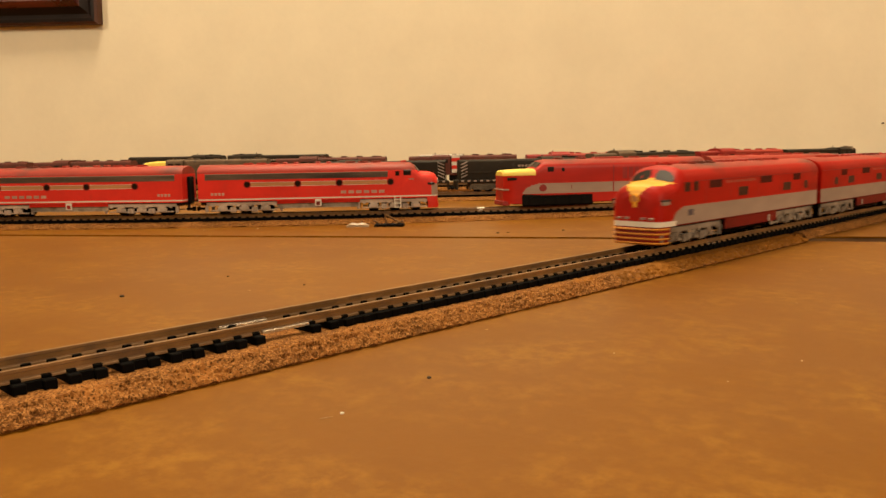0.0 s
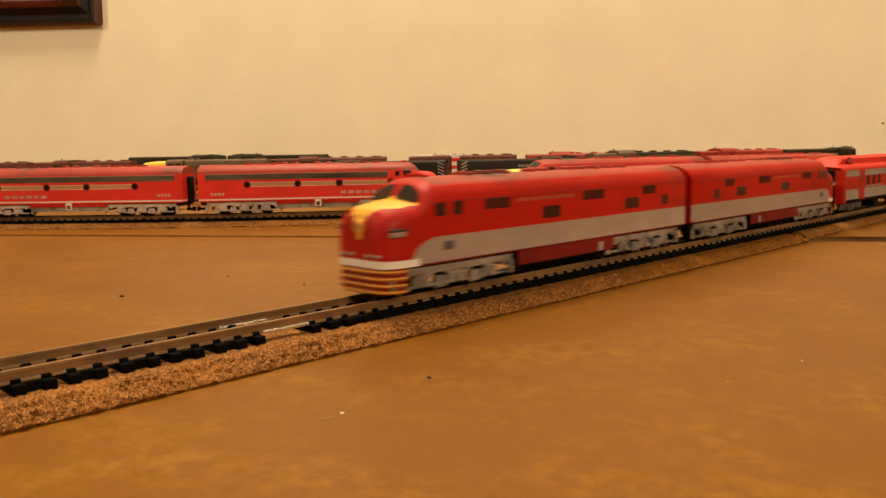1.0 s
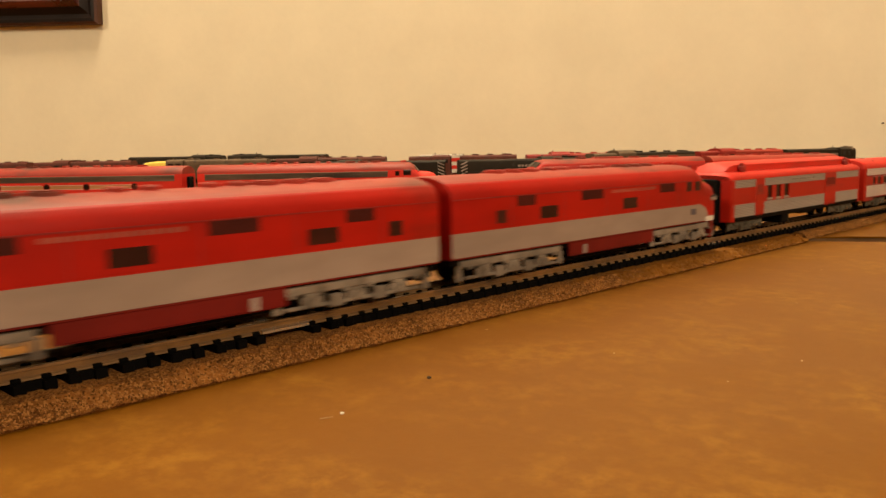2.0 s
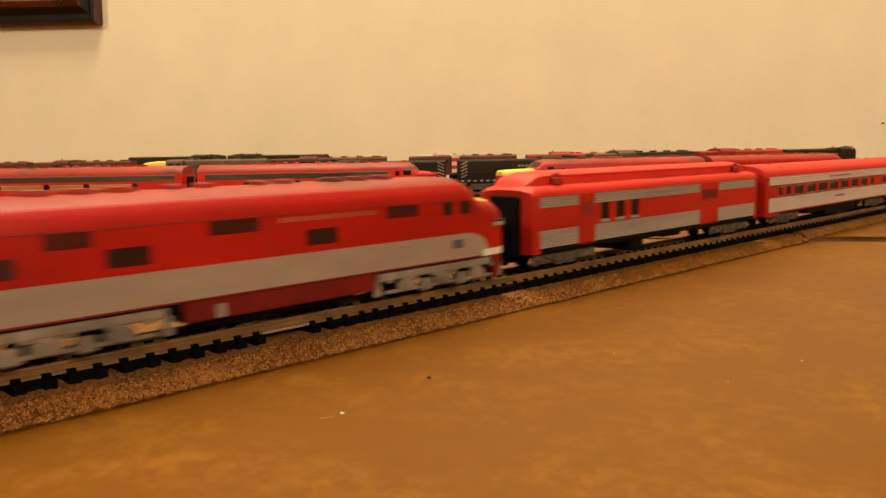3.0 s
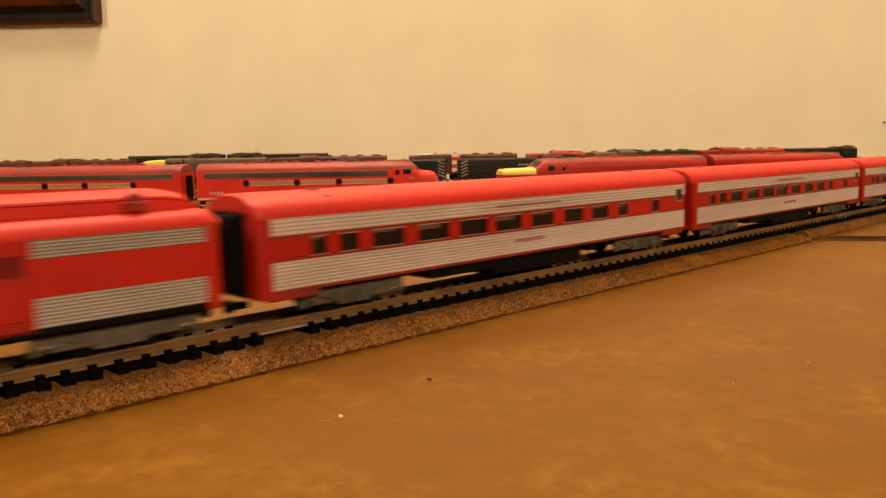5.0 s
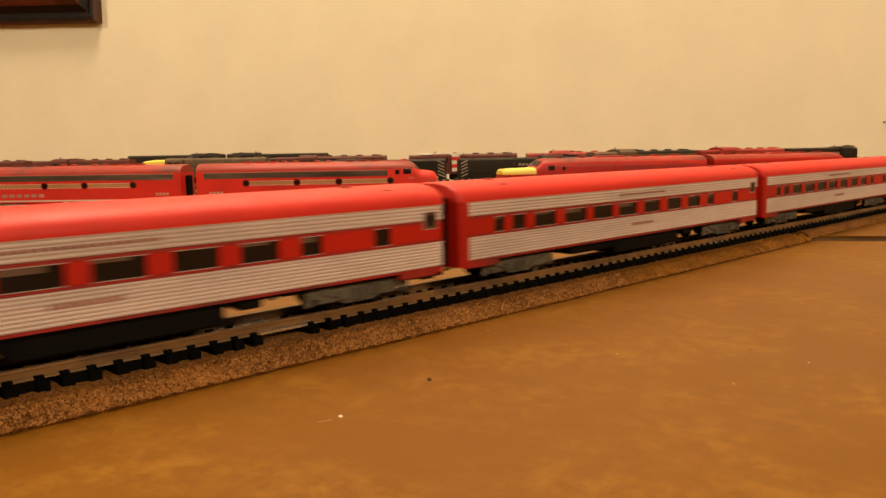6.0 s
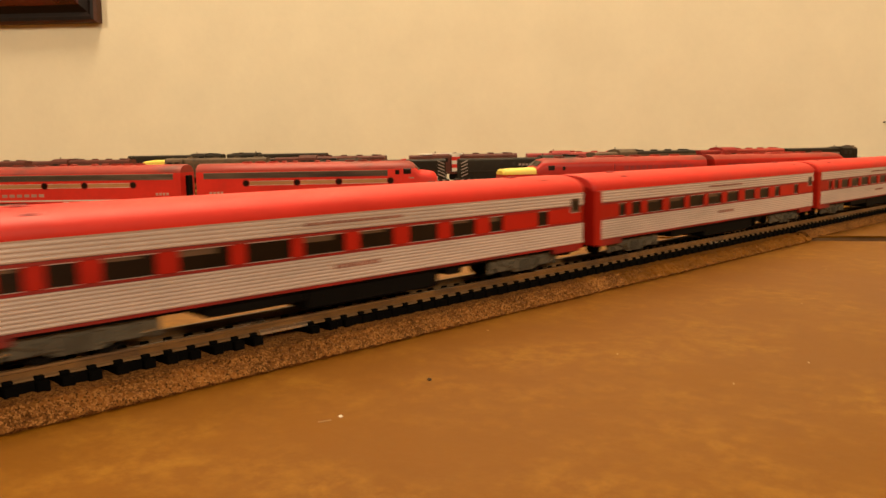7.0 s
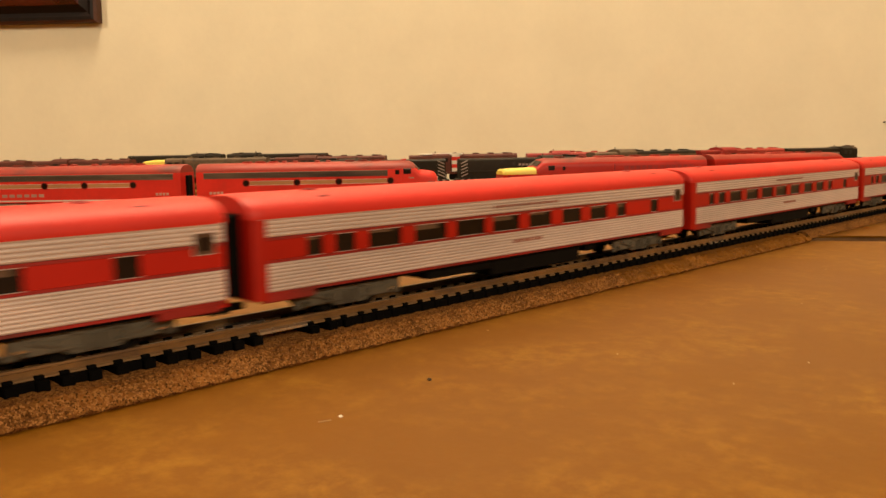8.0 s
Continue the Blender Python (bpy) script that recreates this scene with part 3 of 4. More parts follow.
            plate("gutter", 20, L - 0.5, 21.35, 21.6, RED_DULL, 0.12)
            plate("side_sill", 10, L - 0.5, 7.7, 8.0, BAND, 0.1)
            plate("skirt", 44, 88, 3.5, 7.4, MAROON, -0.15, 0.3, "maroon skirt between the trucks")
            for x0 in (28.6, 47.5, 70.2, 90.4, 112.4):
                plate("panel_seam", x0, x0 + 0.28, 13.7, 21.3, RED_DULL, 0.03)
            plate("skirt_step", 80, 81.6, 3.7, 6.2, FAINT, 0.15, 0.1)
        else:
            b = bmesh.new()
            box(b, 27.5 - h, L - 4 - h, y - s * 0.5, y + s * 0.03, 18.9, 21.9)
            for zz in (18.95, 19.45, 19.95, 20.45, 20.95, 21.45):
                box(b, 27.6 - h, L - 4.1 - h, y - s * 0.5, y + s * 0.14, zz, zz + 0.26)
            for k in range(9):
                xx = 27.5 + (L - 4.8 - 27.5) * k / 8
                box(b, xx - h, xx - h + 0.7, y - s * 0.5, y + s * 0.17, 18.9, 21.9)
            part("grille", b, GRILLE, e, "long weathered grey air grille")
            plate("grille_edge", 27.4, L - 3.9, 21.9, 22.2, BAND, 0.16)
            plate("stripe", 26.5, L - 26.5, 15.3, 17.2, GOLD, 0.05, 0, "gold stripe between the portholes")
            plate("stripe_line", 26.5, L - 26.5, 17.25, 17.45, WHITE, 0.06)
            plate("stripe_line", 26.5, L - 26.5, 15.05, 15.25, WHITE, 0.06)
            for k in (26.3, 53.5, 76, 104):
                b = bmesh.new()
                rod(b, (L - k - h, y - s * 0.5, 16.3), (L - k - h, y + s * 0.12, 16.3), 2.0, 18)
                p = part("porthole", b, RED_DULL, e)
                b = bmesh.new()
                rod(b, (L - k - h, y, 16.3), (L - k - h, y + s * 0.16, 16.3), 1.5, 18)
                part("pane", b, GLASS, p)
            bars(e, "name_lettering", L - 100.5 - h, L - 75.5 - h, 10.4, 12.0, y, 6, FADED, "pale block lettering")
            bars(e, "number_lettering", L - 14 - h, L - 6.2 - h, 10.6, 12.0, y, 4, FADED, "pale number")
            bars(e, "cab_lettering", 13.2 - h, 19.5 - h, 17.2, 18.0, y - s * 0.1, 5, BAND, "small white script")
            plate("cab_window", 14.6, 19.0, 19.6, 22.6, GLASS, 0.05, 0.2)
            plate("cab_door", 20.2, 24.0, 8.8, 22.6, RED, 0.1, 0.1)
            plate("door_window", 21.1, 23.3, 19.6, 22.0, GLASS, 0.16)
            plate("skirt", 43, 88, 5.4, 7.4, RED_WORN, -0.2, 0.2)
            plate("fuel_tank", 44, 88, 3.0, 5.5, TRUCK, -0.6, 0.5, "grey tank below the floor")
            side_step = plate("step", 64, 67.5, 3.8, 7.6, WHITE, 0.3, 0.2, "white side step")
            b = bmesh.new()
            box(b, 64.8 - h, 66.8 - h, y + s * 0.2, y + s * 0.36, 4.4, 6.4)
            part("step_opening", b, RED_DULL, side_step)
            b = bmesh.new()
            for x0 in (20.4, 23.6):
                box(b, x0 - h, x0 - h + 0.6, y - s * 0.3, y + s * 0.5, 2.0, 8.4)
            for z in (2.0, 4.2, 6.4):
                box(b, 20.4 - h, 24.2 - h, y - s * 0.3, y + s * 0.5, z, z + 0.5)
            part("ladder", b, WHITE, e, "white cab ladder")
        b = bmesh.new()
        box(b, 1.6 - h, 5.6 - h, s * 8.4, s * 9.75, 14.3, 15.5, 0.2)
        nb = part("number_board", b, BAND if moving else GLASS, e)
        if moving:
            b = bmesh.new()
            box(b, 1.4 - h, 6.0 - h, s * 8.3, s * 9.85, 15.5, 16.1, 0.2)
            part("number_board_frame", b, DARK, nb)
    b = bmesh.new()
    rod(b, (-0.3 - h, 0, 16.4), (2.4 - h, 0, 16.6), 1.6, 16)
    hl = part("headlight", b, YELLOW if moving else RED, e)
    b = bmesh.new()
    rod(b, (-0.45 - h, 0, 16.35), (-0.25 - h, 0, 16.4), 1.2, 16)
    part("lens", b, GOLD if moving else SILVER, hl)
    b = bmesh.new()
    for s in (-1, 1):
        for yy in (3.0, 6.0):
            box(b, -0.3 - h, 0.9 - h, s * yy - 0.9, s * yy + 0.9, 9.6, 10.4, 0.2)
    part("nose_grab_irons", b, BAND, e)
    # roof fans and exhausts
    for x in (34, 41, 48, L - 40, L - 33, L - 26):
        b = bmesh.new()
        rod(b, (x - h, 0, 26.6), (x - h, 0, 27.5), 3.0, 16)
        rod(b, (x - h, 0, 27.5), (x - h, 0, 27.8), 2.3, 16)
        part("roof_fan", b, RED_ROOF, e)
    for x in (60, 66, 78, 84):
        b = bmesh.new()
        box(b, x - 1.2 - h, x + 1.2 - h, -2, 2, 26.6, 27.9, 0.3)
        part("exhaust_stack", b, RED_ROOF, e)
    b = bmesh.new()
    for y in (-1.8, 1.8):
        rod(b, (20 - h, y, 27.3), (17 - h, y, 27.5), 0.25, 8, 0.5)
    box(b, 19.2 - h, 20 - h, -2, 2, 26.7, 27.4)
    part("horns", b, RED_WORN, e)
    b = bmesh.new()
    box(b, 12 - h, L - 1 - h, -8.6, 8.6, 5.6, 7.4)
    box(b, 48 - h, 86 - h, -8, 8, 3.2 if not moving else 2.4, 5.8, 0.4)
    part("underframe", b, BLACK, e)
    b = bmesh.new()
    box(b, L - h, L - h + 1.6, -3.2, 3.2, 6.8, 21, 0.4)
    part("diaphragm", b, BLACK, e, "black end diaphragm")
    coupler(e, h - 2, 1)
    for x in ((22.5, L - 23.5) if moving else (24.0, L - 24.0)):
        bogie(e, x - h, 3, 40, TRUCK if moving else TRUCK_PALE, 6.8, 8.4)
    return e


def boxy_unit(name, label, L=126.0):
    """A long flat-nosed passenger diesel, nose towards -x."""
    e = thing(name, label, "model locomotive", "flat-nosed diesels")
    h = L / 2
    bm = bmesh.new()
    st = [(0, 6.6, 20.2, 17.6, 3.4), (1.0, 7.6, 21.0, 18.0, 3.4), (6, 8.8, 21.4, 18.2, 3.4), (18.5, 9.6, 21.7, 18.6, 3.4),
          (19.5, 9.7, 22.6, 19.2, 3.0), (23.5, 9.9, 26.2, 21.0, 2.5), (27, 10, 26.8, 21.4, 2.4), (L, 10, 26.8, 21.4, 2.4)]
    nose_body(bm, [(x - h, *r) for x, *r in st], 2.2)
    cuts(bm, 2, [7.6, 8.2] + [8.6 + 0.48 * k for k in range(11)] + [18.0, 24.0])
    cuts(bm, 0, [v - h for v in [9.5 + 0.7 * k for k in range(21)] + [54]])

    def rule(c):
        x, z = c.x + h, c.z
        if x < 18.6 and z > 18.0:
            return 2
        if 7.6 < z < 13.4 and (x > 24 or ((24 - x) / 13) ** 2 + ((z - 7.6) / 5.8) ** 2 < 1):
            return 1
        return 3 if z > 24.0 else 0
    paint(bm, rule)
    part("body", bm, [RED_WORN, BAND, PALE_YELLOW, RED_ROOF], e)
    for s in (-1, 1):
        y = 10 * s
        b = bmesh.new()
        box(b, 10.5 - h, 54 - h, y - s * 2.0, y + s * 0.12, 0.6, 7.4, 0.9)
        part("truck_cover", b, BLACK, e, "black truck side frame")
        for k in range(5):
            b = bmesh.new()
            rod(b, (16.5 - h + k * 8, y, 3.4), (16.5 - h + k * 8, y + s * 0.7, 3.4), 2.3 if k % 2 == 0 else 1.6, 12)
            box(b, 13.4 - h + k * 8, 19.6 - h + k * 8, y, y + s * 0.4, 5.4, 6.6, 0.3)
            part("journal", b, BLACK, e)
        b = bmesh.new()
        rod(b, (22.8 - h, y - s * 0.6, 10.8), (22.8 - h, y + s * 0.12, 10.8), 2.1, 8)
        box(b, 20.6 - h, 25 - h, y - s * 0.6, y + s * 0.14, 10.0, 11.6, 0.1)
        part("emblem", b, RED_DULL, e, "red shield emblem on the grey band")
        for x0, x1, z0, z1 in ((25.5, 29.5, 19.8, 22.6), (34, 36, 19.8, 22.0)):
            b = bmesh.new()
            box(b, x0 - h, x1 - h, y - s * 0.7, y + s * 0.04, z0, z1, 0.15)
            part("cab_window", b, GLASS, e)
        b = bmesh.new()
        box(b, 66 - h, 66.5 - h, y - s * 0.2, y + s * 0.2, 8, 23)
        box(b, 40 - h, 40.4 - h, y - s * 0.2, y + s * 0.2, 10, 12)
        part("grab_irons", b, RED_DULL, e)
        b = bmesh.new()
        for k in range(12):
            box(b, 72 - h + k * 3.8, 75 - h + k * 3.8, y - s * 0.4, y + s * 0.05, 15, 21.5)
        part("side_grille", b, RED_DULL, e)
        b = bmesh.new()
        box(b, 2.2 - h, 9 - h, s * 7.6, s * 8.9, 15.4, 17.0, 0.2)
        part("number_board", b, GLASS, e)
        b = bmesh.new()
        pts = [(19.7, 0.6, 22.5), (19.7, 7.2, 21.8), (22.6, 6.6, 24.6), (22.6, 0.6, 25.3)]
        loft(b, [[(x - h - o, s * yy, z + o) for x, yy, z in pts] for o in (-0.8, 0.3)])
        part("windshield", b, GLASS, e)
    b = bmesh.new()
    box(b, -0.5 - h, 3 - h, -8.6, 8.6, 9.8, 10.6, 0.2)
    part("nose_stripe", b, BAND, e)
    b = bmesh.new()
    box(b, -0.6 - h, 4 - h, -8, 8, 1.2, 4, 0.5)
    part("pilot", b, RED_DULL, e)
    for x in (36, 50, 84, 97, 110):
        b = bmesh.new()
        rod(b, (x - h, 0, 26.4), (x - h, 0, 27.6), 3.2, 14)
        part("roof_fan", b, RED_ROOF, e)
    b = bmesh.new()
    box(b, 58 - h, 76 - h, -3, 3, 26.4, 27.6, 0.4)
    part("roof_hatch", b, RED_ROOF, e)
    b = bmesh.new()
    box(b, 6 - h, L - 2 - h, -8.4, 8.4, 1.8, 3)
    box(b, L - h, L + 1.6 - h, -3.2, 3.2, 5, 21, 0.3)
    part("underframe", b, BLACK, e)
    for x in (32, L - 28):
        bogie(e, x - h, 3, 36, TRUCK_DARK, 5.6, 7.0)
    return e


def hood_unit(name, label, L, body, roof, stripes=False, cab_at=0.25, top=27.0, low=1.4):
    """A road switcher: walkway, hoods, cab, fans, rails and trucks; short hood towards -x."""
    e = thing(name, label, "model locomotive", "road switchers")
    h = L / 2
    bm = bmesh.new()
    box(bm, -h, h, -9.6, 9.6, 7.4, 9.6, 0.2)
    part("walkway", bm, body, e)
    c0, c1 = -h + L * cab_at - 8, -h + L * cab_at + 9
    bm = bmesh.new()
    loft(bm, [[(x, y, z) for y, z in arch(6.6, 9.6, 21.0 + low, 23.8 + low, 9, 3.2)] for x in (-h + 1.5, c0)])
    part("short_hood", bm, body, e)
    bm = bmesh.new()
    loft(bm, [[(x, y, z) for y, z in arch(6.6, 9.6, 22.4, 25.6, 9, 3.2)] for x in (c1, h - 1.5)])
    cuts(bm, 2, [23.2])
    paint(bm, lambda c: 1 if c.z > 23.2 else 0)
    part("long_hood", bm, [body, roof], e)
    bm = bmesh.new()
    loft(bm, [[(x, y, z) for y, z in arch(9.4, 9.6, 23.0, top, 9, 2.4)] for x in (c0, c1)])
    cb = part("cab", bm, [body], e)
    for s in (-1, 1):
        for x0, x1 in ((c0 + 2, c0 + 7.5), (c0 + 9.5, c1 - 2)):
            bm = bmesh.new()
            box(bm, x0, x1, s * 9.0, s * 9.5, 18.6, 22.2, 0.2)
            part("cab_window", bm, GLASS, cb)
        bm = bmesh.new()
        for k in range(9):
            x = c1 + 3 + (h - 9 - c1) * k / 9
            box(bm, x, x + (h - 9 - c1) / 9 - 0.8, s * 6.4, s * 6.75, 11, 21.5, 0.1)
        part("hood_doors", bm, body, e)
        bm = bmesh.new()
        n = 9
        for k in range(n + 1):
            x = -h + 1 + (L - 2) * k / n
            rod(bm, (x, s * 9.3, 9.5), (x, s * 9.3, 15.4), 0.22, 5)
        rod(bm, (-h + 1, s * 9.3, 15.3), (c0, s * 9.3, 15.3), 0.22, 5)
        rod(bm, (c1, s * 9.3, 15.3), (h - 1, s * 9.3, 15.3), 0.22, 5)
        part("handrail", bm, body, e)
        if stripes:
            bm = bmesh.new()
            n = int(L / 5)
            for k in range(n):
                x = -h + 2 + (L - 4) * k / n
                box(bm, x, x + 2.2, s * 9.5, s * 9.7, 8.2, 9.5)
            part("sill_stripes", bm, BAND, e, "row of pale dashes along the sill")
            for d in (-1, 1):
                for k in range(5):
                    bm = bmesh.new()
                    z = 11 + k * 2.5
                    xx = d * (h - 5)
                    pts = [(xx - 2.6, z), (xx + 2.6, z + 2.2), (xx + 2.6, z + 3.0), (xx - 2.6, z + 0.8)]
                    loft(bm, [[(x, s * yy, q) for x, q in pts] for yy in (6.5, 6.8)])
                    part("warning_stripe", bm, FAINT, e)
        bars(e, "hood_lettering", -4, 24, 19, 20.6, s * 6.75, 10, BAND, "pale lettering on the hood")
    for k in range(4):
        bm = bmesh.new()
        x = c1 + 10 + k * (h - 22 - c1) / 3
        rod(bm, (x, 0, 25.2), (x, 0, 26.6), 3.0, 12)
        part("roof_fan", bm, roof, e)
    for x0, x1, w, z1 in ((c1 + 2, c1 + 6, 2, 27.2), (h - 9, h - 6, 3, 26.4)):
        bm = bmesh.new()
        box(bm, x0, x1, -w, w, 25.2, z1, 0.3)
        part("exhaust_stack", bm, roof, e)
    bm = bmesh.new()
    rod(bm, (c0 + 3, 2, top - 0.5), (c0 + 3, 2, top + 1.4), 0.5, 6)
    part("horn", bm, roof, e)
    bm = bmesh.new()
    box(bm, -13, 13, -7.6, 7.6, 1.8, 7.4, 1.2)
    part("fuel_tank", bm, BLACK, e)
    for d in (-1, 1):
        bm = bmesh.new()
        box(bm, d * h, d * (h + 1.2), -9, 9, 2.0, 9.4, 0.3)
        part("pilot", bm, body, e)
        coupler(e, d * h, d)
    for x in (-h + L * 0.2, h - L * 0.2):
        bogie(e, x, 2, 22, TRUCK_DARK, 7.2)
    return e

# ---- room and layout board ----
WS = -0.2  # the wall and the board's seam run at this slope across the room


def setting(name, bm, mats, label):
    return tagged(part(name, bm, mats), label, name.split("_")[0], "", "structure")


def slab(bm, corners, z0, z1, mat=0):
    loft(bm, [[(x, y, z) for x, y in corners] for z in (z0, z1)])
    return bm


def seam(x):
    return 358 + WS * x


def wall_y(x):
    return 1000 + WS * x


bm = bmesh.new()
slab(bm, [(-1500, -700), (1100, -700), (1100, seam(1100) - 8), (172, seam(172) - 6), (138, seam(138) - 5), (120, seam(120)), (-1500, seam(-1500))], -12, 0)
bmesh.ops.bevel(bm, geom=[x for x in bm.edges if all(v.co.z > -1 for v in x.verts)], offset=0.5, segments=2, affect="EDGES")
paint(bm, lambda c: 0 if c.z > -0.6 else 1)
setting("ground_board_1", bm, [BOARD, BOARD_EDGE], "tan hardboard layout top with faint stains")
bm = bmesh.new()
slab(bm, [(-1500, seam(-1500) + 2.6), (135, seam(135) + 3.0), (172, seam(172) + 12), (1100, seam(1100) + 14), (1100, wall_y(1100) - 8), (-1500, wall_y(-1500) - 8)], -12, 0.3)
bmesh.ops.bevel(bm, geom=[x for x in bm.edges if all(v.co.z > -1 for v in x.verts)], offset=0.6, segments=2, affect="EDGES")
paint(bm, lambda c: 0 if c.z > -0.4 else 1)
setting("ground_board_2", bm, [BOARD, BOARD_EDGE], "tan hardboard layout top beside the wall")
bm = bmesh.new()
slab(bm, [(-1500, -700), (1100, -700), (1100, wall_y(1100) - 8), (-1500, wall_y(-1500) - 8)], -90, -12.5)
setting("bench_frame", bm, BOARD_EDGE, "dark timber bench below the layout top")
for x, y in ((-1420, -620), (1020, -620), (-1420, 1150), (1020, 690)):
    bm = bmesh.new()
    box(bm, x - 40, x + 40, y - 40, y + 40, -901, -90, 2)
    setting("bench_leg", bm, BOARD_EDGE, "plain timber leg under the bench")
bm = bmesh.new()
slab(bm, [(-3000, wall_y(-3000)), (2600, wall_y(2600)), (2600, wall_y(2600) + 120), (-3000, wall_y(-3000) + 120)], -900, 1550)
setting("wall_north", bm, WALL, "plain cream painted wall behind the layout")
bm = bmesh.new()
slab(bm, [(-3000, -3000), (-2880, -3000), (-2880, wall_y(-2880) - 2), (-3000, wall_y(-3000) - 2)], -900, 1550)
setting("wall_west", bm, WALL_OTHER, "plain tan painted wall")
bm = bmesh.new()
slab(bm, [(2480, -3000), (2600, -3000), (2600, wall_y(2600) - 2), (2480, wall_y(2480) - 2)], -900, 1550)
setting("wall_east", bm, WALL_OTHER, "plain tan painted wall")
bm = bmesh.new()
slab(bm, [(-2878, -3000), (2478, -3000), (2478, -2880), (-2878, -2880)], -900, 1550)
setting("wall_south", bm, WALL_OTHER, "plain tan painted wall")
bm = bmesh.new()
slab(bm, [(-3000, -3000), (2600, -3000), (2600, wall_y(2600)), (-3000, wall_y(-3000))], 1552, 1600)
setting("ceiling", bm, CEIL, "plain white ceiling")
bm = bmesh.new()
slab(bm, [(-3000, -3000), (2600, -3000), (2600, wall_y(2600)), (-3000, wall_y(-3000))], -960, -902)
setting("floor", bm, CARPET, "brown carpeted floor")

# picture frame on the wall: mitred moulding around a dark picture
FX, FZ, FW, FH = -447.0, 212.0, 420.0, 520.0
pic = thing("picture_frame", "dark mahogany picture frame hanging on the cream wall", "picture frame", "",
            pose(FX * MM, (wall_y(FX) - 1) * MM, FZ * MM, 0, 1.5, math.degrees(math.atan(WS))))
prof = [((0, 0), WOOD_DARK), ((0, 11), WOOD_LIP), ((3, 14), WOOD_LIP), ((7, 14.5), WOOD_DARK), ((13, 11), WOOD_DARK), ((17, 13), WOOD_DARK),
        ((22, 17), WOOD), ((30, 20), WOOD), ((42, 19), WOOD), ((48, 13), WOOD_DARK), ((52, 10), WOOD_DARK), ((52, 0), WOOD_DARK)]
SIDES = (((0, 0), (-FW, 0)), ((-FW, 0), (-FW, FH)), ((-FW, FH), (0, FH)), ((0, FH), (0, 0)))
for (ax, az), (bx, bz) in SIDES:
    bm = bmesh.new()
    rings = []
    for px, pz in ((ax, az), (bx, bz)):
        sx, sz = (-1 if px == 0 else 1), (1 if pz == 0 else -1)
        rings.append([(px + sx * i, -d, pz + sz * i) for (i, d), _ in prof])
    loft(bm, rings)
    for f in bm.faces:
        c = f.calc_center_median()
        i = min(min(-c.x, c.x + FW), min(c.z, FH - c.z))
        f.material_index = 0 if 21 < i < 45 else (2 if i < 4 else 1)
    part("moulding", bm, [WOOD, WOOD_DARK, WOOD_LIP], pic, "", 20)
bm = bmesh.new()
box(bm, -FW + 50, -50, -6, -1, 50, FH - 50)
part("picture", bm, CANVAS, pic, "dark plain picture")

bm = bmesh.new()
rod(bm, (494.6, wall_y(494.6) - 2.5, 60.9), (494.6, wall_y(494.6) + 1, 60.9), 0.9, 8)
tagged(part("nail", bm, CRUMB), "small dark nail head in the cream wall", "nail")

# ---- tracks ----
RAIL_TOP, TIE_TOP, CORK_TOP = 6.5, 4.5, 2.9
TH = radians(44.77)
BEND, RADIUS = 385.0, 430.0


def main_line(s):
    """Point, heading of the main line s millimetres along it."""
    x, y = math.cos(TH) * min(s, BEND), 195.85 + math.sin(TH) * min(s, BEND)
    a = TH
    if s > BEND:
        a = TH - (s - BEND) / RADIUS
        x += RADIUS * (math.sin(TH) - math.sin(a))
        y += RADIUS * (math.cos(a) - math.cos(TH))
    return Vector((x, y, 0)), a


def arc_line(x, y, heading, pieces):
    """A line of straight and curved pieces (length, turn in degrees) from a point."""
    table = []
    a = radians(heading)
    p = Vector((x, y, 0))
    for length, turn in pieces:
        n = max(1, int(length / 4))
        for _ in range(n):
            table.append((p.copy(), a))
            a += radians(turn) / n
            p += Vector((math.cos(a), math.sin(a), 0)) * (length / n)
    table.append((p.copy(), a))
    step = sum(q[0] for q in pieces) / (len(table) - 1)

    def line(s):
        i = min(max(s / step, 0), len(table) - 1.001)
        k = int(i)
        f = i - k
        return table[k][0].lerp(table[k + 1][0], f), table[k][1] * (1 - f) + table[k + 1][1] * f
    return line


def at(line, s, w, z):
    p, a = line(s)
    return p + Vector((math.sin(a), -math.cos(a), 0)) * w + Vector((0, 0, z))


def spread(s0, s1, step):
    n = max(2, int((s1 - s0) / step) + 1)
    return [s0 + (s1 - s0) * i / (n - 1) for i in range(n)]


TIE_MESH = []


def tie_mesh():
    if not TIE_MESH:
        bm = bmesh.new()
        box(bm, -1.05, 1.05, -7.8, 7.8, CORK_TOP - 0.25, TIE_TOP, 0.18)
        for w in (-4.6, 4.6):
            for d in (-1, 1):
                box(bm, -0.8, 0.8, w + d * 1.15 - 0.4, w + d * 1.15 + 0.4, TIE_TOP - 0.1, TIE_TOP + 0.6, 0.15)
        o = part("tie", bm, TIE)
        TIE_MESH.append(o.data)
        bpy.data.objects.remove(o)
    return TIE_MESH[0]


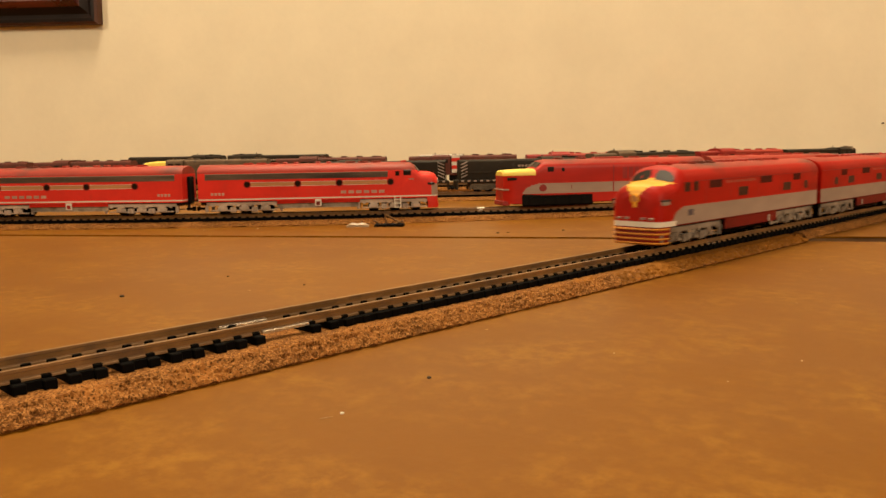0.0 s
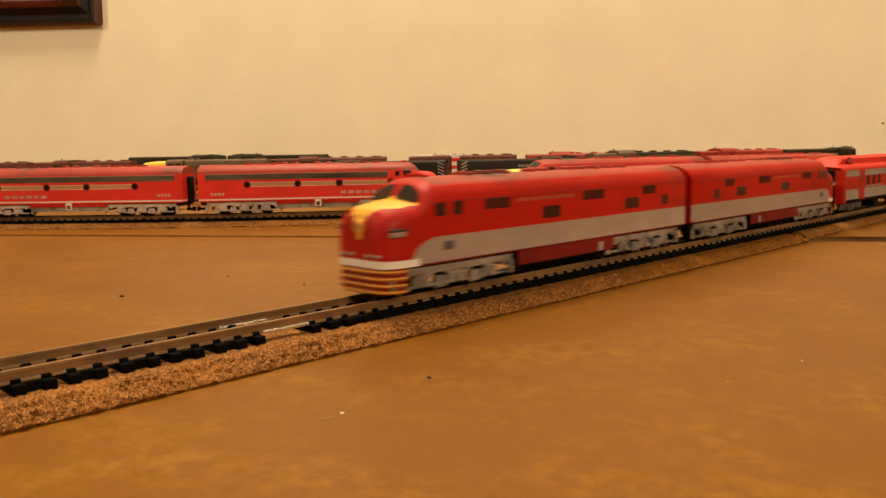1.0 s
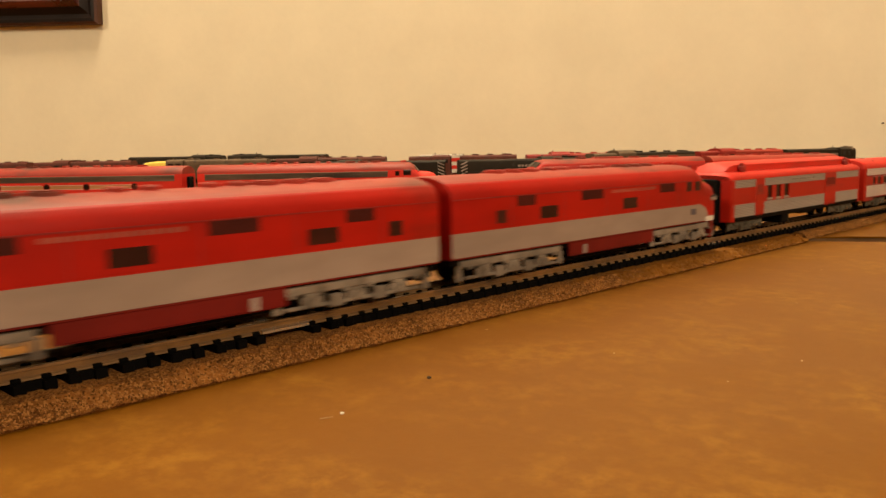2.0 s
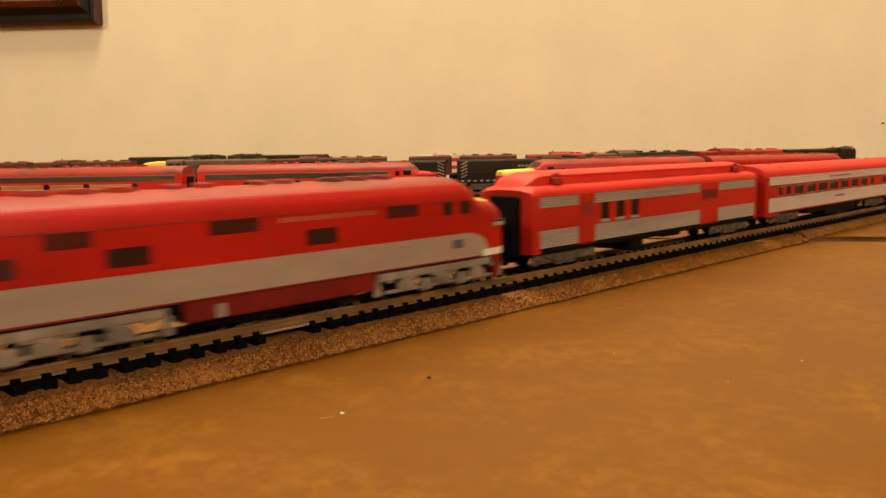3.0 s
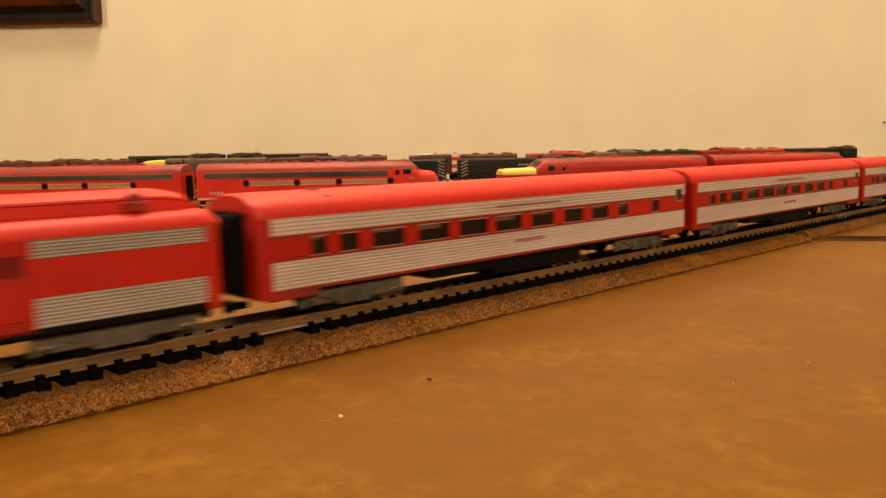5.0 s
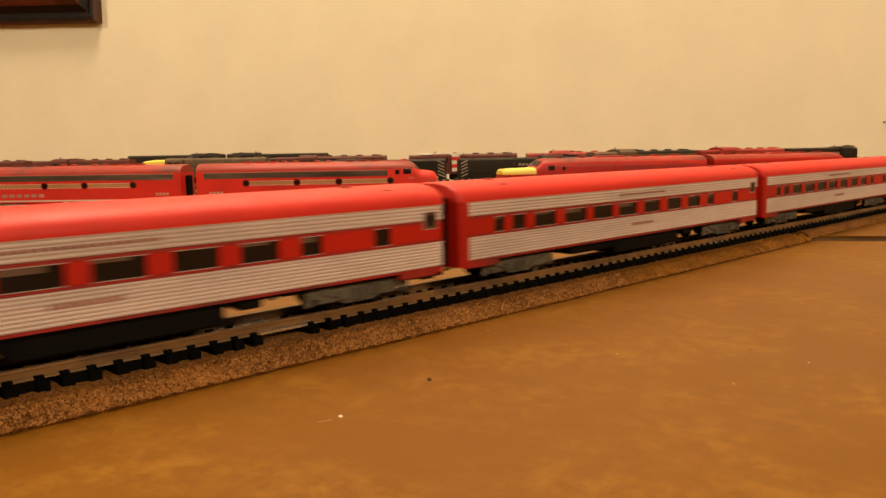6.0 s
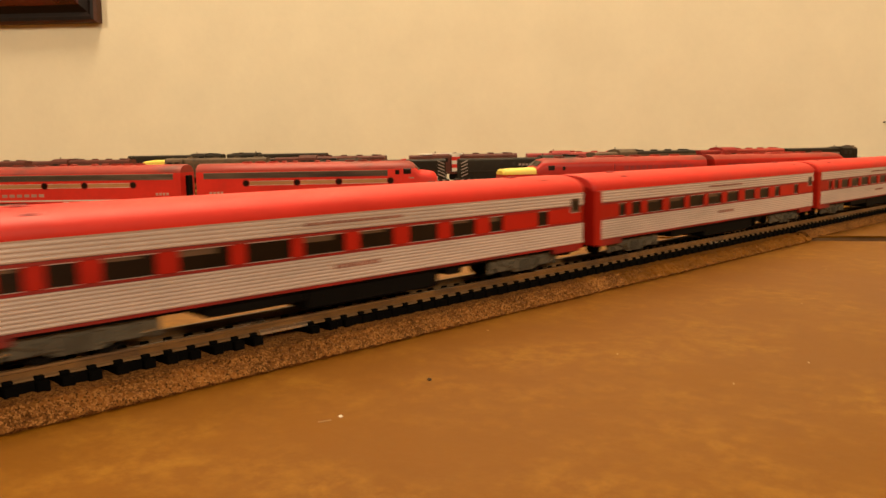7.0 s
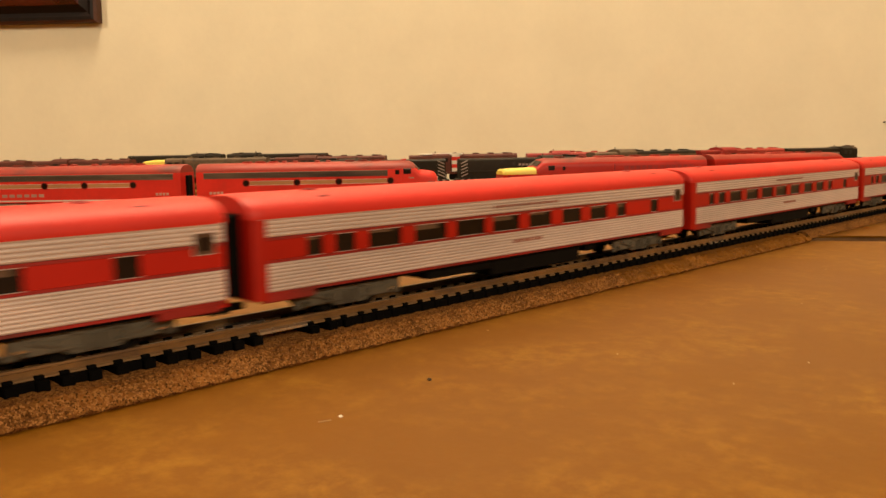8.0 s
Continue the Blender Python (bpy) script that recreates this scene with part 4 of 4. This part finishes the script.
def track(name, label, line, s0, s1, ties=True, skip=(), lift=0.0, pitch=4.35, single=(-1e9, 1e9)):
    e = thing(name, label, "model track", "tracks")
    for w in (-4.85, 4.85):
        bm = bmesh.new()
        sec = [(-1.0, TIE_TOP), (1.0, TIE_TOP), (1.0, TIE_TOP + 0.35), (0.32, TIE_TOP + 0.6), (0.32, RAIL_TOP - 0.6),
               (0.55, RAIL_TOP - 0.45), (0.5, RAIL_TOP), (-0.5, RAIL_TOP), (-0.55, RAIL_TOP - 0.45), (-0.32, RAIL_TOP - 0.6),
               (-0.32, TIE_TOP + 0.6), (-1.0, TIE_TOP + 0.35)]
        loft(bm, [[at(line, s, w + o, z + lift) for o, z in sec] for s in spread(s0, s1, 8)])
        # the foot takes the paler colour that holds its painted light
        paint(bm, lambda c: 1 if c.z - lift < TIE_TOP + 0.62 else 0)
        part("rail", bm, [RAIL, RAIL_FOOT_LIT], e, "brown tarnished rail")
    rng = random.Random(7)
    rest = bmesh.new()
    webs = bmesh.new()
    for k, s in enumerate(spread(s0, s1, pitch)):
        if any(a < s < b for a, b in skip):
            continue
        p, a = line(s + rng.uniform(-0.25, 0.25))
        if ties and single[0] < s < single[1]:
            o = new("tie", tie_mesh())
            o.parent = e
            o.matrix_basis = Matrix.Translation((p + Vector((0, 0, lift))) * MM) @ Matrix.Rotation(a + rng.uniform(-0.02, 0.02), 4, "Z")
        else:
            corners = [at(line, s + d, w, 0) for d, w in ((-1.1, -8), (1.1, -8), (1.1, 8), (-1.1, 8))]
            loft(rest, [[Vector((c.x, c.y, z + lift)) for c in corners] for z in (CORK_TOP - 0.2, TIE_TOP)])
        if s < -40 and k % 2:
            continue
        reach = 1.9 if s < -40 else 2.6
        for w, i, j in ((-4.85, -reach, 1.9), (4.85, -1.9, reach)):
            corners = [at(line, s + d, w + o, 0) for d, o in ((0, i), (pitch, i), (pitch, j), (0, j))]
            if not any(a < s + pitch < b for a, b in skip):
                loft(webs, [[Vector((c.x, c.y, z + lift)) for c in corners] for z in (CORK_TOP - 0.1, TIE_TOP - 0.08)])
    tagged(part("tie_web", webs, TIE, e), kind="stuff")
    if not rest.verts:
        rest.free()
    else:
        tagged(part("ties", rest, TIE, e), kind="stuff")
    return e


def roadbed(name, label, line, s0, s1, half=15.9, top=12.6, seed=1, step=1.3, lift=0.0, end_skew=0.0, tan_from=None):
    """A cork strip with sloping, crumbly edges; past tan_from it is painted like the board, patchily at first."""
    rng = random.Random(seed)
    slope = half - top
    ws = [-half, -half + slope * 0.4, -top, -9, -4, 0, 4, 8, 9, 10, 11, top - 1, top - 0.5] + [top + slope * 0.125 * k for k in range(9)]
    bm = bmesh.new()
    rings = []
    ss = spread(s0, s1, step)
    for i, s in enumerate(ss):
        wob = 0.5 * noise.noise(Vector((s * 0.05, seed, 0))) + 0.45 * noise.noise(Vector((s * 0.35, seed, 3)))
        ring = []
        for w in ws:
            k = abs(w)
            z = CORK_TOP if k <= top else 0.5 + (CORK_TOP - 0.5) * max(0.0, (half - k) / slope) ** 0.75
            grain = noise.noise(Vector((s * 0.5, w * 0.6, seed))) + 0.75 * noise.noise(Vector((s * 1.3, w * 1.5, seed + 5)))
            rough = 0.75 if k > half - 0.1 else 0.6 if k > top - 1.2 else 0.2
            off = wob * (1 if w > 0 else -1) if k > top - 2 else 0
            skew = end_skew * (w / half) if i == len(ss) - 1 else 0
            q = at(line, s + rng.uniform(-0.2, 0.2) + skew, w + off + (grain * rough if w > 0 else -grain * rough), 0)
            ring.append((q.x, q.y, max(0.2, z + grain * rough) + lift))
        for w in (half - 0.6, 0.6 - half):
            q = at(line, s, w + wob * (1 if w > 0 else -1), 0)
            ring.append((q.x, q.y, -0.02))
        rings.append(ring)
    loft(bm, rings)
    if tan_from is not None:
        p, a = line(tan_from)
        ahead = Vector((math.cos(a), math.sin(a), 0))

        def painted(c):
            past = (c - p).dot(ahead) / 45 + 0.9 * noise.noise(c * 0.22) + 0.3 * noise.noise(c * 0.9)
            return 1 if past > 0.4 and c.z > 0.75 - 0.5 * noise.noise(c * 0.5) else 0
        paint(bm, painted)
    return tagged(part(name, bm, [CORK, CORK_TAN], None, label, 25), label, "cork roadbed", "roadbeds")


roadbed("cork_roadbed", "brown cork strip with crumbly edge, partly painted tan, under track", main_line, -150, 193, half=16.5, seed=2, end_skew=-5, step=0.45, tan_from=38)
roadbed("cork_roadbed", "brown cork strip continuing under the main track", main_line, -850, -151, seed=3, step=3.0)
roadbed("cork_roadbed", "brown cork strip set back at a joint under the main track", main_line, 200, 1420, half=13.6, top=11.0, seed=5, step=3.0)
main = track("model_track", "brown-railed main track with black plastic ties on cork", main_line, -850, 1410, True, skip=((-55.6, -45.6),), single=(-160, 620))
for s0, s1, w in ((-56, -44, 4.85), (-60, -49, -4.85), (128, 138, 4.85), (252, 264, 4.85)):
    bm = bmesh.new()
    loft(bm, [[at(main_line, s, w + o, z) for o, z in ((-1.2, TIE_TOP - 0.1), (1.2, TIE_TOP - 0.1), (1.15, TIE_TOP + 0.4), (0.45, TIE_TOP + 0.75),
                                                       (-0.45, TIE_TOP + 0.75), (-1.15, TIE_TOP + 0.4))] for s in (s0, s1)])
    part("rail_joiner", bm, JOINER, main, "bright metal rail joiner")

siding = arc_line(-520, 508, -17, [(250, 8), (190, 12), (120, 7), (130, 8), (400, 22)])
siding_end = 1090
roadbed("cork_roadbed", "brown cork strip under the front storage track", siding, 0, siding_end, seed=9, step=1.8)
track("model_track", "front storage track with black ties on cork", siding, 0, siding_end, True)
middle = arc_line(-420, 640, -6, [(300, 6), (160, 4), (130, 22), (500, 10)])
roadbed("cork_roadbed", "brown cork strip under the second storage track", middle, 0, 538, seed=12, step=3)
track("model_track", "second storage track with black ties on cork", middle, 0, 538, False)
roadbed("cork_roadbed", "thick brown cork strip under the raised storage track", middle, 540, 1085, seed=13, step=3, lift=3.0)
track("model_track", "raised storage track with black ties on cork", middle, 540, 1085, False, lift=3.0)
back = arc_line(-760, 870, -13, [(420, 3), (520, 14)])
roadbed("cork_roadbed", "brown cork strip under the rear storage track", back, 0, 930, seed=15, step=5, lift=2.2)
track("model_track", "rear storage track with black ties on cork", back, 0, 930, False, lift=2.2)
last = arc_line(-700, 1000, -12, [(700, 3)])
roadbed("cork_roadbed", "thick brown cork strip under the track beside the wall", last, 0, 620, half=15, seed=17, step=6, lift=5.4)
track("model_track", "raised storage track beside the wall with black ties", last, 0, 620, False, lift=5.4)


def on_line(line, s, length, flip=False, lift=0.0):
    """The pose of a car centred s along a line, its trucks on the rails; flip turns it round."""
    a, b = at(line, s - length * 0.34, 0, 0), at(line, s + length * 0.34, 0, 0)
    d = b - a
    c = (a + b) / 2
    return pose(c.x * MM, c.y * MM, (RAIL_TOP + lift) * MM, 0, 0, math.degrees(math.atan2(d.y, d.x)) + (180 if flip else 0))


def near_s(line, x, end):
    """How far along a line its point with this x lies."""
    lo, hi = 0.0, end
    for _ in range(40):
        mid = (lo + hi) / 2
        lo, hi = (mid, hi) if at(line, mid, 0, 0).x < x else (lo, mid)
    return lo


# ---- parked stock ----
LE = 130.0
sE = near_s(siding, -132.6, siding_end) + LE / 2
cab1 = e_unit("streamlined_locomotive", "parked red model diesel with gold stripe and round portholes", LE, "stripe")
cab1.matrix_basis = on_line(siding, sE, LE, True)
cab2 = copy_thing(cab1, on_line(siding, sE - LE - 6.5, LE, False))
pa = boxy_unit("flat_nosed_locomotive", "parked red model diesel with pale yellow nose and grey band")
sP = near_s(siding, 32.0, siding_end) + 63
pa.matrix_basis = on_line(siding, sP, 126)
copy_thing(pa, on_line(siding, sP + 130, 126, True))

sw = hood_unit("road_switcher", "parked black-green model switcher with pale warning stripes", 104, GREEN_BLACK, GREEN_BLACK, True, 0.72, 26.6)
s0 = near_s(middle, 11.2, 1085)
sw.matrix_basis = on_line(middle, s0 + 52, 104)
copy_thing(sw, on_line(middle, s0 - 7 - 52, 104, True))
rs = hood_unit("road_switcher", "parked dull red model road switcher with sooty roof", 107, RED_DULL, RED_ROOF, False, 0.3, 27.4)
gs = hood_unit("road_switcher", "parked dark model road switcher with weathered grey-green roof", 107, GREY_ROOF, GREEN_BLACK, False, 0.3, 27.4)
s1 = s0 + 104
gs.matrix_basis = on_line(middle, s1 + 56, 107, False, 3.0)
rs.matrix_basis = on_line(middle, s1 + 56 + 111, 107, False, 3.0)
ds = hood_unit("road_switcher", "parked dark olive model road switcher with white lettering", 107, GREEN_BLACK, GREY_ROOF, False, 0.8, 26.0)
ds.matrix_basis = on_line(middle, s1 + 56 + 222, 107, False, 3.0)

yb = hood_unit("road_switcher", "parked weathered grey model road switcher with pale yellow hood end", 126, GREY_ROOF, GREY_ROOF, False, 0.27, 26.0, -0.6)
bm = bmesh.new()
loft(bm, [[(x - 63, y * k, 9.6 + (z - 9.6) * q) for y, z in arch(6.9, 9.6, 22.4, 25.6, 9, 3.0)] for x, k, q in ((0.4, 0.7, 0.66), (1.2, 0.9, 0.79), (3, 0.98, 0.85), (8, 1, 0.9), (14, 1.02, 0.93), (22, 1.02, 0.94), (25, 1, 0.9))])
part("hood_cap", bm, PALE_YELLOW, yb, "pale yellow short hood")
LIFT = 2.2
sY = near_s(back, -288, 800) + 63
yb.matrix_basis = on_line(back, sY, 126, False, LIFT)
br = hood_unit("road_switcher", "parked brown model road switcher with sooty roof", 107, BROWN, BROWN, False, 0.3, 27.0)
br.matrix_basis = on_line(back, sY - 126, 107, False, LIFT)
bl = hood_unit("road_switcher", "parked black model road switcher on the track beside the wall", 118, GREEN_BLACK, GREEN_BLACK, False, 0.75, 26.8)
sB = near_s(last, -362, 620) + 59
bl.matrix_basis = on_line(last, sB, 118, False, 5.4)
copy_thing(bl, on_line(last, sB + 122, 118, True, 5.4))
copy_thing(br, on_line(back, sY - 126 - 112, 107, False, LIFT))
copy_thing(br, on_line(back, sY + 122, 107, False, LIFT))
st = hood_unit("road_switcher", "parked model switcher with red and white striped end", 104, BROWN, BROWN, False, 0.3, 26.8)
st.matrix_basis = on_line(back, near_s(back, 20, 800), 104, False, LIFT)
for k in range(5):
    bm = bmesh.new()
    box(bm, -10.5, -3.0, -9.9, -6.4, 9.6 + k * 3.4, 9.6 + k * 3.4 + 3.4, 0.1)
    part("end_stripe", bm, WHITE if k % 2 == 0 else RED, st)
bm = bmesh.new()
box(bm, -41, 0, -6, 6, 25.0, 26.5, 0.4)
part("roof_cover", bm, WHITE, st, "white roof cover")
copy_thing(rs, on_line(back, near_s(back, 20, 800) + 112, 107, False, LIFT))

# ---- small things on the board ----
scrap = thing("track_scrap", "short black track end piece with bent brown wires on the board", "track scrap", "", pose(-0.0285, 0.4165, 0.0, 0, 0, -4))
bm = bmesh.new()
for k in range(4):
    box(bm, -7 + k * 4.2, -4.6 + k * 4.2, -4, 4, 0.05, 1.7, 0.2)
box(bm, -7, 8.2, -3.2, -2.2, 0.05, 1.5)
box(bm, -7, 8.2, 2.2, 3.2, 0.05, 1.5)
part("tie_strip", bm, BLACK, scrap)
bm = bmesh.new()
for a, b in (((-4, 0, 1.4), (-7.5, -1, 3.6)), ((-1, 0, 1.4), (-1.5, 0, 6.6)), ((-1.5, 0, 6.6), (6, 1, 2.2)), ((3, 0, 1.4), (8, 0, 3.0))):
    rod(bm, a, b, 0.45, 6)
part("bent_wire", bm, RAIL, scrap)
lump = thing("plastic_scrap", "small cloudy plastic scrap lying on the board", "scrap", "", pose(-0.0435, 0.4155, 0.0))
bm = bmesh.new()
loft(bm, [[(-7 + i * 2.0, y * k, z * k + 0.05) for y, z in ((-2.4, 0), (-2.2, 1.6), (-0.5, 2.6), (1.8, 2.0), (2.4, 0))] for i, k in enumerate((0.4, 0.9, 1.0, 0.8, 1.0, 0.9, 0.5))])
part("shell", bm, PLASTIC, lump)


def crumb(name, label, x, y, size, mat, seed, z=0.0):
    rng = random.Random(seed)
    bm = bmesh.new()
    bmesh.ops.create_icosphere(bm, subdivisions=2, radius=size)
    for v in bm.verts:
        v.co *= rng.uniform(0.7, 1.15)
        v.co.z = max(v.co.z * 0.6, -size * 0.3) + size * 0.3
    o = part(name, bm, mat)
    o.matrix_basis = pose(x * MM, y * MM, z * MM, 0, 0, rng.uniform(0, 360))
    return tagged(o, label, "crumb")


for i, (x, y, r) in enumerate(((-91, 221, 0.7), (-2.8, 134.8, 0.45), (26, 372, 0.9), (31, 374, 0.7), (58, 380, 0.8), (-42, 236, 0.3), (-70, 255, 0.4))):
    crumb("crumb", "small dark crumb on the board", x, y, r, CRUMB, i)
for i, (x, y, r) in enumerate(((-15.8, 116.6, 0.34), (48, 130, 0.12), (66, 142, 0.14), (33, 150, 0.12), (-124, 411, 0.5), (-97, 415, 0.6))):
    crumb("white_chip", "small white chip lying on the board", x, y, r, CHIP, 20 + i)
crumb("white_chip", "white chip on the tie ends of the storage track", 22, 452, 3.0, CHIP, 31, TIE_TOP)
bm = bmesh.new()
loft(bm, [[(k, 0.16 * math.sin(k * 1.5) + w, z) for w, z in ((-0.16, 0.02), (-0.1, 0.12), (0.1, 0.12), (0.16, 0.02))] for k in (-1.0, -0.6, -0.2, 0.2, 0.6, 1.0)])
shaving = part("shaving", bm, SHAVING)
shaving.matrix_basis = pose(-0.0179, 0.1147, 0.0, 0, 0, 14)
tagged(shaving, "thin pale shaving lying on the tan board", "shaving")
crumb("cork_crumb", "loose cork crumbs at the roadbed joint", 150, 332, 3.4, CORK, 40)
crumb("cork_crumb", "loose cork crumbs at the roadbed joint", 155, 338, 2.6, CORK, 41)

# ---- the moving train ----
LEAD, SECOND, BAG, COACH = 130.0, 134.0, 135.7, 160.0
lead = e_unit("streamlined_locomotive", "red model diesel with yellow nose and pale band leading a train", LEAD, "band")
second = e_unit("streamlined_locomotive", "red model diesel with pale band coupled facing backwards", SECOND, "band", False)
bag = baggage()
cars = [coach()]
for _ in range(4):
    cars.append(copy_thing(cars[0], Matrix()))


def front(t):
    """How far along the main line the front of the third coach is."""
    return 51.82 - 110.67 * (t - 7) + 0.5 * 0.657 * (t - 7) ** 2


def motions():
    times = [0.25 * i for i in range(33)]
    bag_front = -498 + 166 - 7.96 - BAG
    train = [(lead, bag_front - 144.3 - 4.17 - LEAD, LEAD, False), (second, bag_front - 144.3, SECOND, True),
             (bag, bag_front, BAG, False)]
    train += [(c, (k - 2) * 166, COACH, False) for k, c in enumerate(cars)]
    for ob, off, length, flip in train:
        walk(ob, [(t, on_line(main_line, front(t) + off + length / 2, length, flip)) for t in times])
        for wheel in [w for truck in ob.children for w in truck.children if w.name.startswith("wheel")]:
            rest = wheel.matrix_basis.copy()
            place, turn = Matrix.Translation(rest.translation), rest.to_quaternion().to_matrix().to_4x4()
            way = 1 if flip else -1
            walk(wheel, [(i / FPS, place @ Matrix.Rotation(way * (front(0) - front(i / FPS)) / 2.75, 4, "Y") @ turn) for i in range(241)])


motions()
